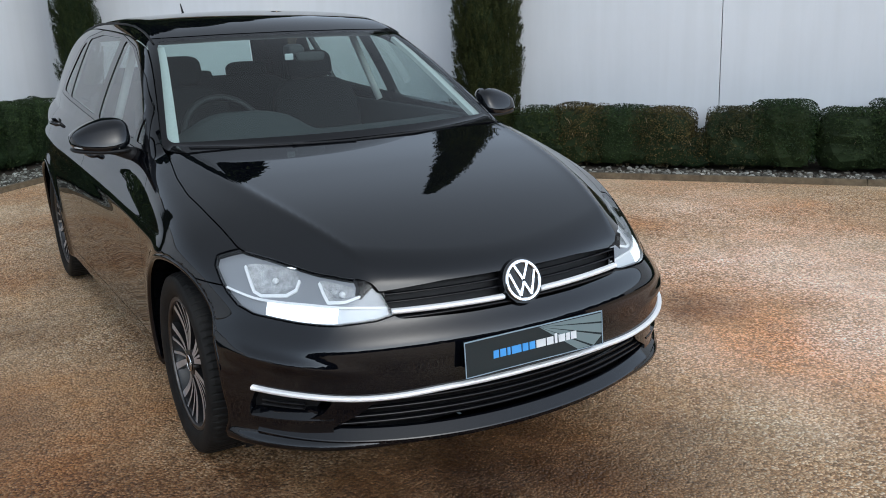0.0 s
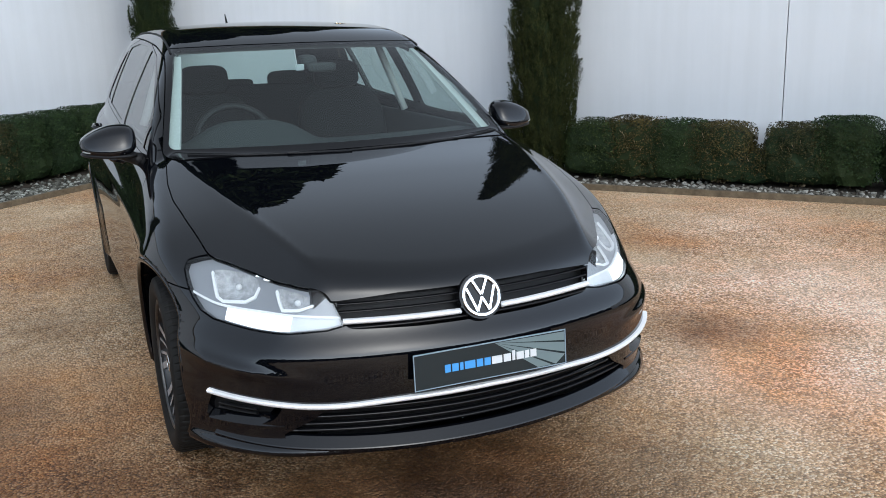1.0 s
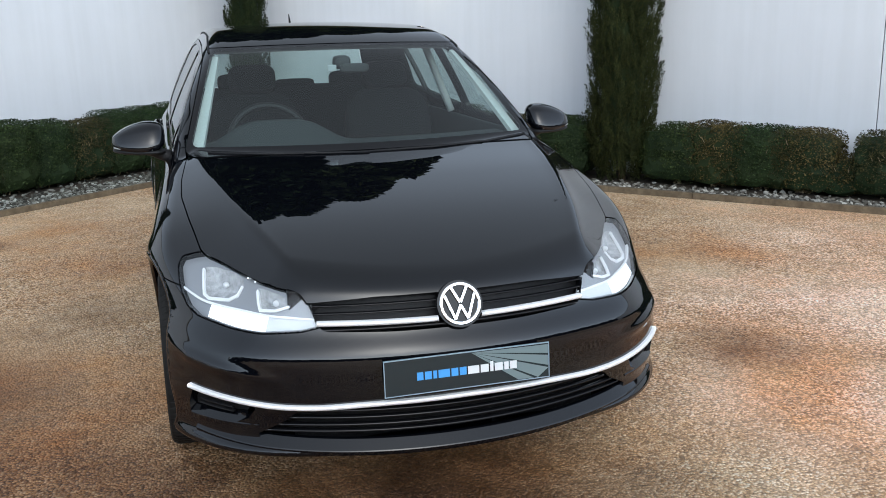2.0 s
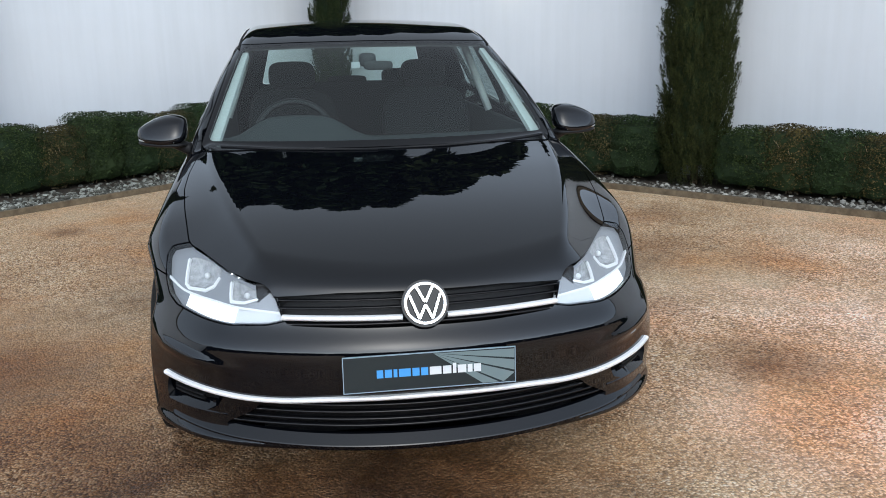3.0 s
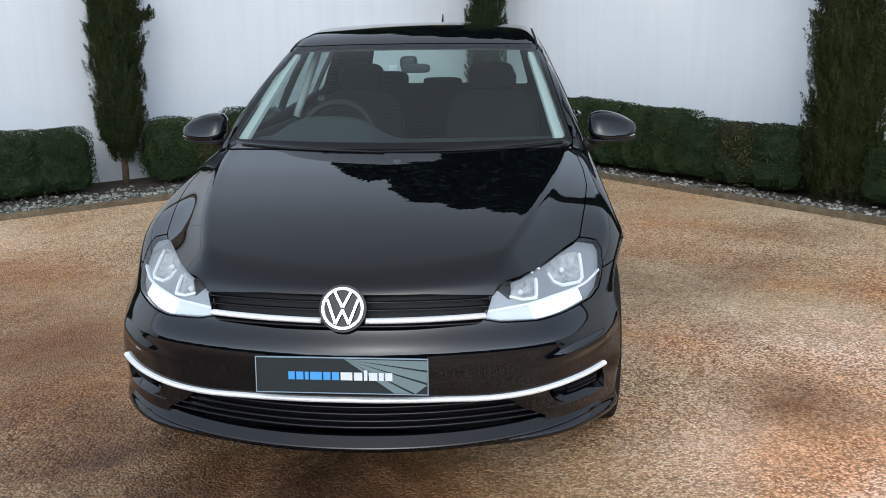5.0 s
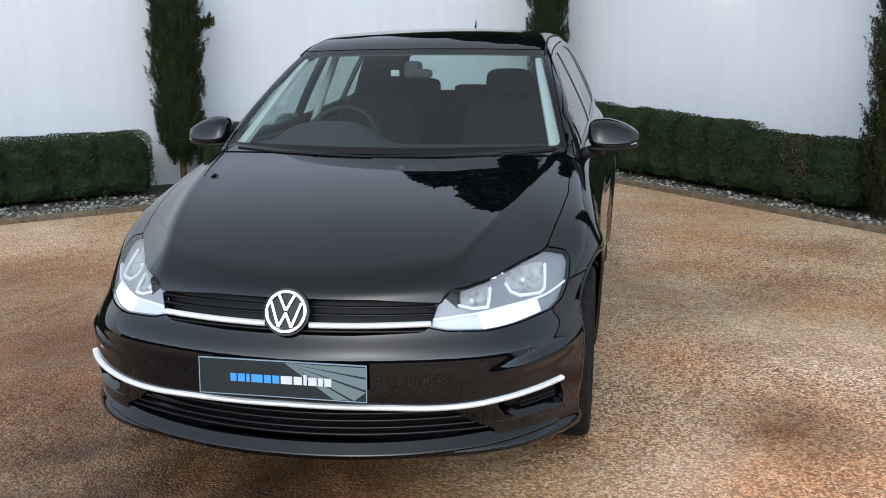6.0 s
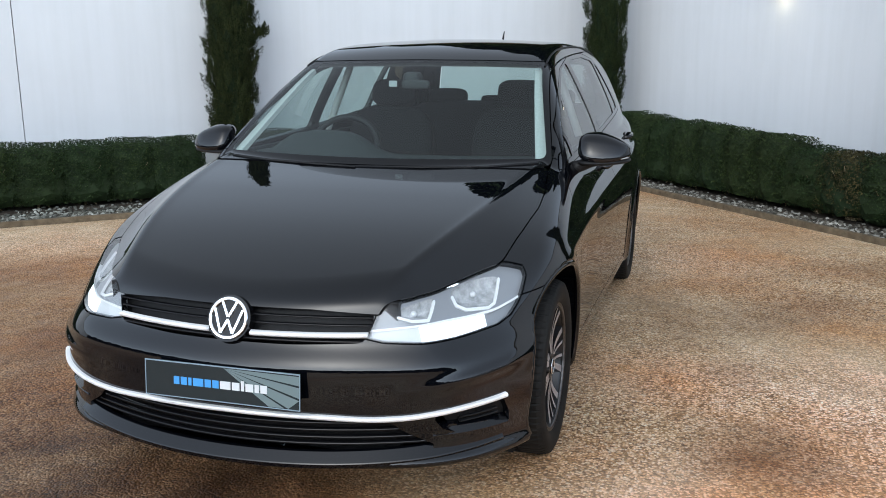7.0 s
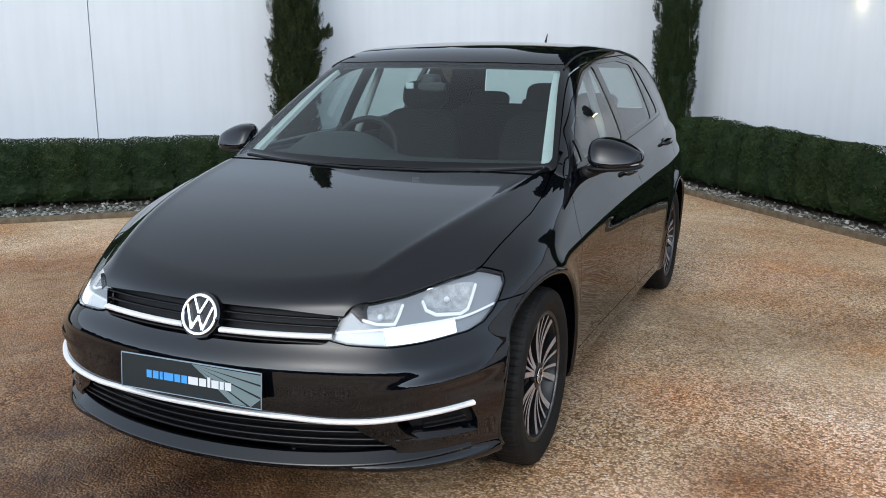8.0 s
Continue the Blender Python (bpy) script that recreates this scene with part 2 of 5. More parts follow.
FAINT = glowing("faintly_lit_running_light", (0.66, 0.68, 0.70), 0.06)
DAYLIGHT = glowing("lit_running_light", (0.96, 0.98, 1.0), 1.2)
LIT_LINE = material("bright_lamp_edge", (0.88, 0.89, 0.90), 0.25)
PLATE = material("dark_plate", (0.016, 0.024, 0.028), 0.12)
PLATE_EDGE = material("grey_plate_edge", (0.26, 0.34, 0.41), 0.25)
BLUE_INK = material("blue_print", (0.08, 0.33, 0.75), 0.4)
PALE_PLASTIC = material("pale_plastic", (0.40, 0.42, 0.43), 0.35)
WHITE_INK = material("white_print", (0.70, 0.72, 0.74), 0.4)
TEAL_INK = material("grey_teal_print", (0.16, 0.21, 0.22), 0.2)


# ---- mesh helpers ----
def mesh_object(name, verts, faces, mat, parent=None, smooth=False, label=""):
    me = bpy.data.meshes.new(name)
    me.from_pydata(verts, [], faces)
    me.materials.append(mat)
    if smooth:
        me.polygons.foreach_set("use_smooth", [True] * len(me.polygons))
    me.update()
    ob = new(name, me)
    if parent:
        ob.parent = parent
    if label:
        ob["label"] = label
    return ob


def part(name, bm, mat, parent=None, label="", smooth=False):
    me = bpy.data.meshes.new(name)
    bmesh.ops.recalc_face_normals(bm, faces=bm.faces)
    bm.to_mesh(me)
    bm.free()
    me.materials.append(mat)
    if smooth:
        me.polygons.foreach_set("use_smooth", [True] * len(me.polygons))
    ob = new(name, me)
    if parent:
        ob.parent = parent
    if label:
        ob["label"] = label
    return ob


def box(bm, lo, hi, m=None, bevel=0.0):
    """A box between two corners, moved by m, with rounded edges."""
    lo, hi = Vector(lo), Vector(hi)
    c = (lo + hi) / 2
    made = bmesh.ops.create_cube(bm, size=1.0, matrix=(m or Matrix()) @ Matrix.Translation(c) @ Matrix.Diagonal((*(hi - lo), 1)))["verts"]
    if bevel:
        edges = list({e for v in made for e in v.link_edges})
        bmesh.ops.bevel(bm, geom=edges, offset=bevel, segments=2, affect="EDGES", profile=0.5)


def tube(path, radius, sides=8, caps=True):
    """Vertices and faces of a tube along points; radius: a number or one for each point."""
    path = [Vector(p) for p in path]
    rad = [radius] * len(path) if isinstance(radius, (int, float)) else radius
    verts, faces = [], []
    for i, p in enumerate(path):
        d = (path[min(i + 1, len(path) - 1)] - path[max(i - 1, 0)]).normalized()
        a = d.orthogonal().normalized() if i == 0 else (a - d * a.dot(d)).normalized()
        b = d.cross(a)
        for k in range(sides):
            w = 2 * math.pi * k / sides
            verts.append(tuple(p + (a * math.cos(w) + b * math.sin(w)) * rad[i]))
    for i in range(len(path) - 1):
        for k in range(sides):
            q = i * sides
            faces.append((q + k, q + (k + 1) % sides, q + sides + (k + 1) % sides, q + sides + k))
    if caps:
        faces.append(tuple(range(sides - 1, -1, -1)))
        faces.append(tuple(range(len(verts) - sides, len(verts))))
    return verts, faces


# ---- the yard: two walls that meet behind the car, planted beds with edging along them ----
RIGHT_N, LEFT_N = Vector((0.7595, 0.6505, 0)), Vector((-0.6505, 0.7595, 0))
RIGHT_D, LEFT_D = Vector((0.6505, -0.7595, 0)), Vector((-0.7595, -0.6505, 0))
KERB_R, KERB_L = 4.60, 5.17
WALL_R, WALL_L = 5.46, 6.40
WALL_TOP = 2.6


def along(side, off, s, z=0.0):
    """A point off metres out from the origin towards one wall, s metres from the corner along it."""
    if side == "right":
        return RIGHT_N * off + LEFT_N * (6.4 - s) + Vector((0, 0, z))
    return LEFT_N * off + RIGHT_N * (5.46 - s) + Vector((0, 0, z))


bm = bmesh.new()
bmesh.ops.create_grid(bm, x_segments=24, y_segments=24, size=300.0)
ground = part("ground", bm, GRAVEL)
tagged(ground, "golden resin-bound gravel yard with rusty and damp patches, shade and brightness painted in", "ground", kind="structure")


def wall_panel_matrix(side, off):
    d, n = (RIGHT_D, RIGHT_N) if side == "right" else (LEFT_D, LEFT_N)
    o = along(side, off, 0.0)
    return Matrix(((d.x, n.x, 0, o.x), (d.y, n.y, 0, o.y), (0, 0, 1, 0), (0, 0, 0, 1)))


def build_wall(name, side, off, start, joints):
    holder = new(name)
    tagged(holder, "tall white painted wall with fine vertical joints", "wall", kind="structure")
    m = wall_panel_matrix(side, off)
    for a, b in zip([start] + joints[:-1], joints):
        bm = bmesh.new()
        box(bm, (a + 0.003, 0, -0.1), (b - 0.003, 0.22, WALL_TOP), m, 0.003)
        part("wall_panel", bm, WALL, holder)
    bm = bmesh.new()
    box(bm, (start, -0.04, WALL_TOP + 0.002), (joints[-1], 0.26, WALL_TOP + 0.07), m, 0.008)
    part("coping", bm, EDGING, holder, "weathered stone coping")
    bm = bmesh.new()
    box(bm, (start, 0.225, -0.1), (joints[-1], 0.25, WALL_TOP - 0.02), m)
    part("backing", bm, EDGING, holder)
    return holder


build_wall("wall_right", "right", WALL_R, -0.25, [7.25, 12.4, 17.4])
build_wall("wall_left", "left", WALL_L, 0.003, [6.61, 12.0, 17.2])

for name, side, kerb, wall, ends in (("bed_right", "right", KERB_R, WALL_R, (0.0, 15.0)), ("bed_left", "left", KERB_L, WALL_L, (0.86, 17.0))):
    m = wall_panel_matrix(side, kerb)
    bm = bmesh.new()
    box(bm, (ends[0], 0.03, -0.05), (ends[1], wall - kerb - 0.003, 0.035), m)
    bed = part(name, bm, SOIL)
    tagged(bed, "dark soil planting bed under the hedge", "bed", kind="structure")
    holder = new("edging_" + side)
    tagged(holder, "low weathered timber edging between gravel and bed", "edging", kind="structure")
    step = 2.4
    s = 1.232 if side == "right" else 0.862
    while s < ends[1]:
        bm = bmesh.new()
        box(bm, (s + 0.002, -0.022, -0.06), (s + step - 0.002, 0.022, 0.050), m, 0.004)
        part("edging_board", bm, EDGING, holder)
        s += step


# ---- the car's skin: one implicit surface, nose towards -y, front axle at y = 0 ----
def curve_fn(*pts):
    """A smooth curve through (t, value) knots."""
    t = np.array([p[0] for p in pts], float)
    v = np.array([p[1] for p in pts], float)
    s = np.diff(v) / np.diff(t)
    m = np.concatenate(([s[0]], (s[1:] + s[:-1]) / 2, [s[-1]]))

    def fn(q):
        q = np.clip(q, t[0], t[-1])
        i = np.clip(np.searchsorted(t, q, side="right") - 1, 0, len(t) - 2)
        h = t[i + 1] - t[i]
        u = (q - t[i]) / h
        return ((1 + 2 * u) * (1 - u) ** 2 * v[i] + u * (1 - u) ** 2 * h * m[i]
                + u * u * (3 - 2 * u) * v[i + 1] + u * u * (u - 1) * h * m[i + 1])
    return fn


def smax(a, b, k):
    h = np.maximum(k - np.abs(a - b), 0) / k
    return np.maximum(a, b) + h * h * k / 4


def soft_pos(a, k):
    """max(a, 0) with a rounded knee of width k."""
    return smax(a, 0 * a, k)


hood_z = curve_fn((-0.9, 0.60), (-0.80, 0.665), (-0.74, 0.71), (-0.66, 0.745), (-0.5, 0.80), (-0.3, 0.854), (0.0, 0.914), (0.3, 0.962), (0.45, 0.985), (0.9, 1.03))
hood_fall = curve_fn((-0.9, 0.80), (-0.6, 0.76), (-0.35, 0.60), (-0.1, 0.38), (0.1, 0.33), (0.9, 0.32))
ridge_x = curve_fn((-0.9, 0.41), (-0.68, 0.452), (-0.5, 0.512), (-0.3, 0.572), (0.0, 0.64), (0.35, 0.695), (0.8, 0.72))
roof_z = curve_fn((0.3, 1.19), (0.7, 1.31), (1.0, 1.395), (1.2, 1.441), (1.5, 1.477), (1.8, 1.491), (2.2, 1.485), (2.6, 1.460), (3.0, 1.418), (3.3, 1.375), (3.6, 1.31))
nose_y = curve_fn((0.10, -0.76), (0.17, -0.79), (0.192, -0.81), (0.205, -0.826), (0.217, -0.829), (0.244, -0.803), (0.256, -0.800), (0.30, -0.806), (0.36, -0.822), (0.45, -0.83), (0.505, -0.831), (0.522, -0.827), (0.585, -0.786), (0.60, -0.780), (0.66, -0.757), (0.70, -0.738), (0.78, -0.67), (0.9, -0.55))
tail_y = curve_fn((0.2, 3.36), (0.4, 3.41), (0.7, 3.40), (0.95, 3.36), (1.05, 3.32), (1.25, 3.20), (1.36, 3.14), (1.5, 3.10))
plan_x = curve_fn((-0.9, 0.885), (-0.4, 0.896), (0.0, 0.902), (0.6, 0.893), (1.2, 0.900), (2.0, 0.914), (2.6, 0.919), (3.0, 0.896), (3.3, 0.84), (3.5, 0.76))
side_in = curve_fn((0.1, 0.050), (0.18, 0.030), (0.26, 0.018), (0.36, 0.010), (0.5, 0.004), (0.6, 0.0), (0.70, 0.003), (0.76, 0.015), (0.85, 0.042), (0.95, 0.070), (1.05, 0.11), (1.5, 0.35))
crease_z = curve_fn((-0.9, 0.70), (0.2, 0.72), (1.0, 0.765), (2.0, 0.805), (3.5, 0.84))


nose_bend = curve_fn((0.1, 3.3), (0.42, 3.5), (0.52, 4.6), (0.60, 5.8), (0.8, 5.9))


def body_field(p):
    """Signed field of the closed body, negative inside."""
    x, y, z = np.abs(p[:, 0]), p[:, 1], p[:, 2]
    r = ridge_x(y)
    over = soft_pos(x - r, 0.018)
    top = z - (hood_z(y) - 0.003 * (np.minimum(x, 0.9) / r) ** 2 - hood_fall(y) * over - 0.35 * over ** 2 - 0.010 * (1 - np.exp(-over / 0.055)) * np.clip((y + 0.80) / 0.25, 0, 1))
    top = top - 0.0024 * np.exp(-((x - r - 0.002) / 0.028) ** 2) * np.clip((y + 0.70) / 0.4, 0, 1)
    # windscreen, roof and greenhouse
    screen = (0.397 + (z - 1.0) * 1.66 + 0.28 * x * x + 0.10 * (z - 1.0) * (z - 1.35) - y) / 1.93
    roof = z - (roof_z(y) - 0.028 * (x / 0.6) ** 2 - 1.2 * soft_pos(x - 0.54, 0.10) ** 2)
    flank = (x - (0.827 - 0.27 * (z - 1.0) - 0.24 * (z - 1.0) ** 2 - 0.10 * soft_pos(1.1 - y, 0.4) ** 2 - 0.055 * soft_pos(y - 2.1, 0.5) ** 2)) / 1.09
    cabin = smax(smax(screen, flank, 0.05), roof, 0.09)
    upper = -smax(-top, -cabin, 0.008)
    # sides, with the shoulder crease that runs along the doors
    d = z - crease_z(y)
    crease = 0.007 * np.exp(-(d / 0.035) ** 2)
    flare = 0.012 * np.exp(-(((np.hypot(y + 0.035, z - 0.314) - 0.384) / 0.045) ** 2)) + 0.012 * np.exp(-(((np.hypot(y - 2.637, z - 0.316) - 0.376) / 0.045) ** 2))
    side = x - (plan_x(y) - side_in(z) + crease + flare)
    # nose and tail
    bend = soft_pos(x - 0.5, 0.1)
    nose = (nose_y(z) + 0.33 * x * x + nose_bend(z) * bend ** 3 - y) / np.sqrt(1 + (0.66 * x + 17.7 * bend ** 2) ** 2)
    nose = nose - 0.011 * np.exp(-(((z - 0.456 - 0.16 * (x - 0.6)) / 0.022) ** 2)) * np.clip((x - 0.50) / 0.2, 0, 1) * np.clip((0.86 - x) / 0.05, 0, 1)
    back = (y - (tail_y(z) - 0.12 * x * x - 5.0 * soft_pos(x - 0.55, 0.1) ** 3)) / np.sqrt(1 + (0.24 * x + 15 * soft_pos(x - 0.55, 0.1) ** 2) ** 2)
    f = smax(side, upper, 0.06)
    f = smax(f, nose, 0.045)
    f = smax(f, back, 0.05)
    f = smax(f, (0.187 + 0.01 * np.clip((y - 0.3) * 4, 0, 1)) - z, 0.03)
    arch = 0.384 - np.minimum(np.hypot(y + 0.035, z - 0.314), np.hypot(y - 2.637, z - 0.316) + 0.008)
    return smax(f, np.where(x > 0.45, np.minimum(arch, x - 0.55), -1.0), 0.012)


def gradient(p, e=1e-4):
    g = np.empty_like(p)
    for k in range(3):
        d = np.zeros(3)
        d[k] = e
        g[:, k] = (body_field(p + d) - body_field(p - d)) / (2 * e)
    return g


# ---- meshing the skin ----
def surface_net(field, lo, hi, h):
    """Quads of the zero surface of a field on a regular grid."""
    n = [int(round((b - a) / h)) + 1 for a, b in zip(lo, hi)]
    ax = [lo[k] + h * np.arange(n[k]) for k in range(3)]
    vals = np.empty(n)
    for i in range(n[0]):
        yy, zz = np.meshgrid(ax[1], ax[2], indexing="ij")
        p = np.stack([np.full(yy.size, ax[0][i]), yy.ravel(), zz.ravel()], 1)
        vals[i] = field(p).reshape(n[1], n[2])
    inside = vals < 0
    count = np.zeros([k - 1 for k in n])
    acc = np.zeros([k - 1 for k in n] + [3])
    cells = tuple(k - 1 for k in n)
    for axis in range(3):
        o1, o2 = [k for k in range(3) if k != axis]
        for d1 in (0, 1):
            for d2 in (0, 1):
                s0 = [slice(0, c) for c in cells]
                s0[o1] = slice(d1, cells[o1] + d1)
                s0[o2] = slice(d2, cells[o2] + d2)
                s1 = list(s0)
                s1[axis] = slice(1, cells[axis] + 1)
                a, b = vals[tuple(s0)], vals[tuple(s1)]
                cross = (a < 0) != (b < 0)
                t = np.where(cross, a / np.where(cross, a - b, 1), 0)
                acc[..., axis] += np.where(cross, t, 0)
                acc[..., o1] += cross * d1
                acc[..., o2] += cross * d2
                count += cross
    used = count > 0
    ids = np.full(cells, -1)
    ids[used] = np.arange(used.sum())
    base = np.argwhere(used)
    verts = np.array(lo) + h * (base + acc[used] / count[used][:, None])
    quads = []
    for axis in range(3):
        o1, o2 = [k for k in range(3) if k != axis]
        s0, s1 = [slice(None)] * 3, [slice(None)] * 3
        s0[axis], s1[axis] = slice(0, n[axis] - 1), slice(1, n[axis])
        a, b = inside[tuple(s0)], inside[tuple(s1)]
        at = np.argwhere(a != b)
        at = at[(at[:, o1] > 0) & (at[:, o2] > 0) & (at[:, o1] < cells[o1]) & (at[:, o2] < cells[o2])]
        e1, e2 = np.eye(3, dtype=int)[o1], np.eye(3, dtype=int)[o2]
        q = np.stack([ids[tuple((at - da * e1 - db * e2).T)] for da, db in ((1, 1), (0, 1), (0, 0), (1, 0))], 1)
        flip = a[tuple(at.T)] == (axis != 1)
        q[~flip] = q[~flip][:, ::-1]
        quads.append(q)
    return verts, np.concatenate(quads)


def settle(p, turns=4):
    """Moves points onto the zero surface; gives them and their normals."""
    for _ in range(turns):
        g = gradient(p)
        p = p - np.clip(body_field(p), -0.01, 0.01)[:, None] * g / np.maximum((g * g).sum(1), 0.05)[:, None]
    g = gradient(p)
    return p, g / np.maximum(np.linalg.norm(g, axis=1), 1e-6)[:, None]


# ---- cutting the skin into panels ----
def clip(sheet, fn):
    """The part of a sheet (points, normals, triangles) where fn is negative."""
    v, n, t = sheet
    s = fn(v)
    ins = s < 0
    k = ins[t].sum(1)
    tris, count = [t[k == 3]], len(v)
    mixed = t[(k == 1) | (k == 2)]
    if len(mixed):
        km = ins[mixed].sum(1)
        lone = np.where((km == 1)[:, None], ins[mixed], ~ins[mixed]).argmax(1)
        row = np.arange(len(mixed))
        a, b, c = (mixed[row, (lone + j) % 3] for j in range(3))
        lo = np.concatenate([np.minimum(a, b), np.minimum(a, c)])
        hi = np.concatenate([np.maximum(a, b), np.maximum(a, c)])
        keys, inv = np.unique(lo * count + hi, return_inverse=True)
        lo, hi = keys // count, keys % count
        w = (s[lo] / (s[lo] - s[hi]))[:, None]
        nn = n[lo] * (1 - w) + n[hi] * w
        v = np.concatenate([v, v[lo] * (1 - w) + v[hi] * w])
        n = np.concatenate([n, nn / np.maximum(np.linalg.norm(nn, axis=1), 1e-9)[:, None]])
        inv = inv.ravel()
        ab, ac = count + inv[:len(mixed)], count + inv[len(mixed):]
        one = km == 1
        tris.append(np.stack([a, ab, ac], 1)[one])
        tris.append(np.stack([ab, b, c], 1)[~one])
        tris.append(np.stack([ab, c, ac], 1)[~one])
    t = np.concatenate(tris)
    used, back = np.unique(t, return_inverse=True)
    return v[used], n[used], back.reshape(-1, 3)


def largest(sheet):
    """The largest connected piece of a sheet."""
    v, n, t = sheet
    mark = np.arange(len(v))
    for _ in range(2000):
        low = mark.copy()
        small = mark[t].min(1)
        for j in range(3):
            np.minimum.at(low, t[:, j], small)
        low = low[low]
        if (low == mark).all():
            break
        mark = low
    names, count = np.unique(mark[t[:, 0]], return_counts=True)
    t = t[mark[t[:, 0]] == names[count.argmax()]]
    used, back = np.unique(t, return_inverse=True)
    return v[used], n[used], back.reshape(-1, 3)


def split(sheet, fn, gap=0.004):
    return clip(sheet, lambda p: fn(p) + gap / 2), clip(sheet, lambda p: gap / 2 - fn(p))


def shape(*pts, soft=2):
    """Signed distance to a closed outline with slightly rounded corners, negative inside."""
    q = np.array(pts, float)
    for k in range(soft * 2):
        e = np.roll(q, -1, 0) - q
        cut = np.minimum(0.25, 0.016 / 2 ** k / np.maximum(np.linalg.norm(e, axis=1), 1e-6))[:, None]
        q = np.stack([q + e * cut, q + e * (1 - cut)], 1).reshape(-1, 2)

    def fn(a, b):
        p = np.stack([a, b], 1)
        d = np.full(len(p), 1e9)
        sign = np.ones(len(p))
        for i in range(len(q)):
            e = q[i - 1] - q[i]
            w = p - q[i]
            u = np.clip((w @ e) / max(e @ e, 1e-12), 0, 1)
            d = np.minimum(d, ((w - u[:, None] * e) ** 2).sum(1))
            c1, c2, c3 = p[:, 1] >= q[i][1], p[:, 1] < q[i - 1][1], e[0] * w[:, 1] > e[1] * w[:, 0]
            sign = np.where((c1 & c2 & c3) | (~c1 & ~c2 & ~c3), -sign, sign)
        return np.sqrt(d) * sign
    return fn


def panel(name, sheet, mat, parent, depth=0.012, push=0.0, label=""):
    """A mesh of one piece of the skin, with edges turned inwards by depth and smooth true normals."""
    v, n, t = sheet
    v = v - n * push
    d = np.concatenate([t[:, (0, 1)], t[:, (1, 2)], t[:, (2, 0)]])
    rev = set(map(tuple, d[:, ::-1].tolist()))
    rim = np.array([e for e in d.tolist() if tuple(e) not in rev], int).reshape(-1, 2)
    verts, norms, faces = v, n, t.tolist()
    if depth and len(rim):
        ring, inv = np.unique(rim, return_inverse=True)
        inv = inv.reshape(-1, 2)
        e = v[rim[:, 1]] - v[rim[:, 0]]
        out = np.cross(e, n[rim[:, 0]])
        side = np.zeros((len(ring), 3))
        np.add.at(side, inv[:, 0], out)
        np.add.at(side, inv[:, 1], out)
        side /= np.maximum(np.linalg.norm(side, axis=1), 1e-9)[:, None]
        base, m = len(v), len(ring)
        verts = np.concatenate([v, v[ring], v[ring] - n[ring] * depth])
        norms = np.concatenate([n, side, side])
        faces = faces + [(base + i, base + m + i, base + m + j, base + j) for i, j in inv.tolist()]
    me = bpy.data.meshes.new(name)
    me.from_pydata(verts.tolist(), [], faces)
    me.materials.append(mat)
    me.polygons.foreach_set("use_smooth", [True] * len(me.polygons))
    me.update()
    me.normals_split_custom_set_from_vertices(norms.tolist())
    ob = new(name, me)
    if parent:
        ob.parent = parent
    if label:
        ob["label"] = label
    return ob


def left(p):
    return -p[:, 0]


def right(p):
    return p[:, 0]


def flipped(sheet):
    """The mirror image of a sheet across the car's middle."""
    v, n, t = sheet
    return v * (-1, 1, 1), n * (-1, 1, 1), t[:, ::-1]


car = new("car")
car.location = (-0.007, 0, 0)
car.rotation_euler = (0, radians(0.4), radians(0.4))
tagged(car, "glossy black five-door hatchback parked with running lights lit", "car")
sv, sq = surface_net(body_field, (-0.975, -0.93, 0.12), (0.975, 3.51, 1.56), 0.0118)
sv, sn = settle(sv)
st = np.concatenate([sq[:, (0, 1, 2)], sq[:, (0, 2, 3)]])
turned = (np.cross(sv[st[:, 1]] - sv[st[:, 0]], sv[st[:, 2]] - sv[st[:, 0]]) * sn[st[:, 0]]).sum(1) < 0
st[turned] = st[turned][:, ::-1]
rest = (sv, sn, st)


def ax(p):
    return np.abs(p[:, 0])


screen_line = shape((-0.2, 0.974), (0.42, 0.974), (0.752, 0.974), (0.612, 1.378), (0.3, 1.386), (-0.2, 1.390), soft=1)
sight_line = shape((-0.2, 0.998), (0.42, 1.0), (0.722, 1.000), (0.586, 1.366), (0.3, 1.377), (-0.2, 1.381), soft=1)
hood_line = shape((-0.2, -0.85), (0.40, -0.85), (0.436, -0.72), (0.447, -0.688), (0.526, -0.622), (0.588, -0.532), (0.643, -0.433), (0.692, -0.345), (0.730, -0.282), (0.760, -0.08), (0.777, 0.10), (0.772, 0.25), (0.752, 0.40), (0.742, 0.475), (0.40, 0.365), (-0.2, 0.322), soft=1)
grille_line = shape((-0.2, 0.71), (0.40, 0.70), (0.440, 0.672), (0.421, 0.588), (0.2, 0.580), (-0.2, 0.580), soft=1)
lamp_line = shape((-0.158, 0.598), (-0.104, 0.674), (-0.09, 0.72), (0.05, 0.77), (0.43, 0.77), (0.50, 0.757), (0.545, 0.750), (0.600, 0.738), (0.600, 0.714), (0.556, 0.672), (0.520, 0.645), (0.466, 0.616), (0.39, 0.598), (0.249, 0.589), (0.19, 0.586), (0.045, 0.582), (-0.097, 0.587), soft=0)
intake_line = shape((-0.2, 0.362), (0.42, 0.352), (0.502, 0.349), (0.530, 0.316), (0.586, 0.284), (0.622, 0.262), (0.60, 0.250), (0.2, 0.240), (-0.2, 0.239), soft=1)
pocket_line = shape((0.618, 0.360), (0.70, 0.374), (0.795, 0.384), (0.807, 0.335), (0.806, 0.297), (0.69, 0.293), (0.642, 0.318), soft=0)
roof_line = shape((-0.2, 1.05), (0.3, 1.06), (0.628, 1.13), (0.614, 1.5), (0.606, 2.2), (0.585, 3.0), (-0.2, 3.06), soft=1)
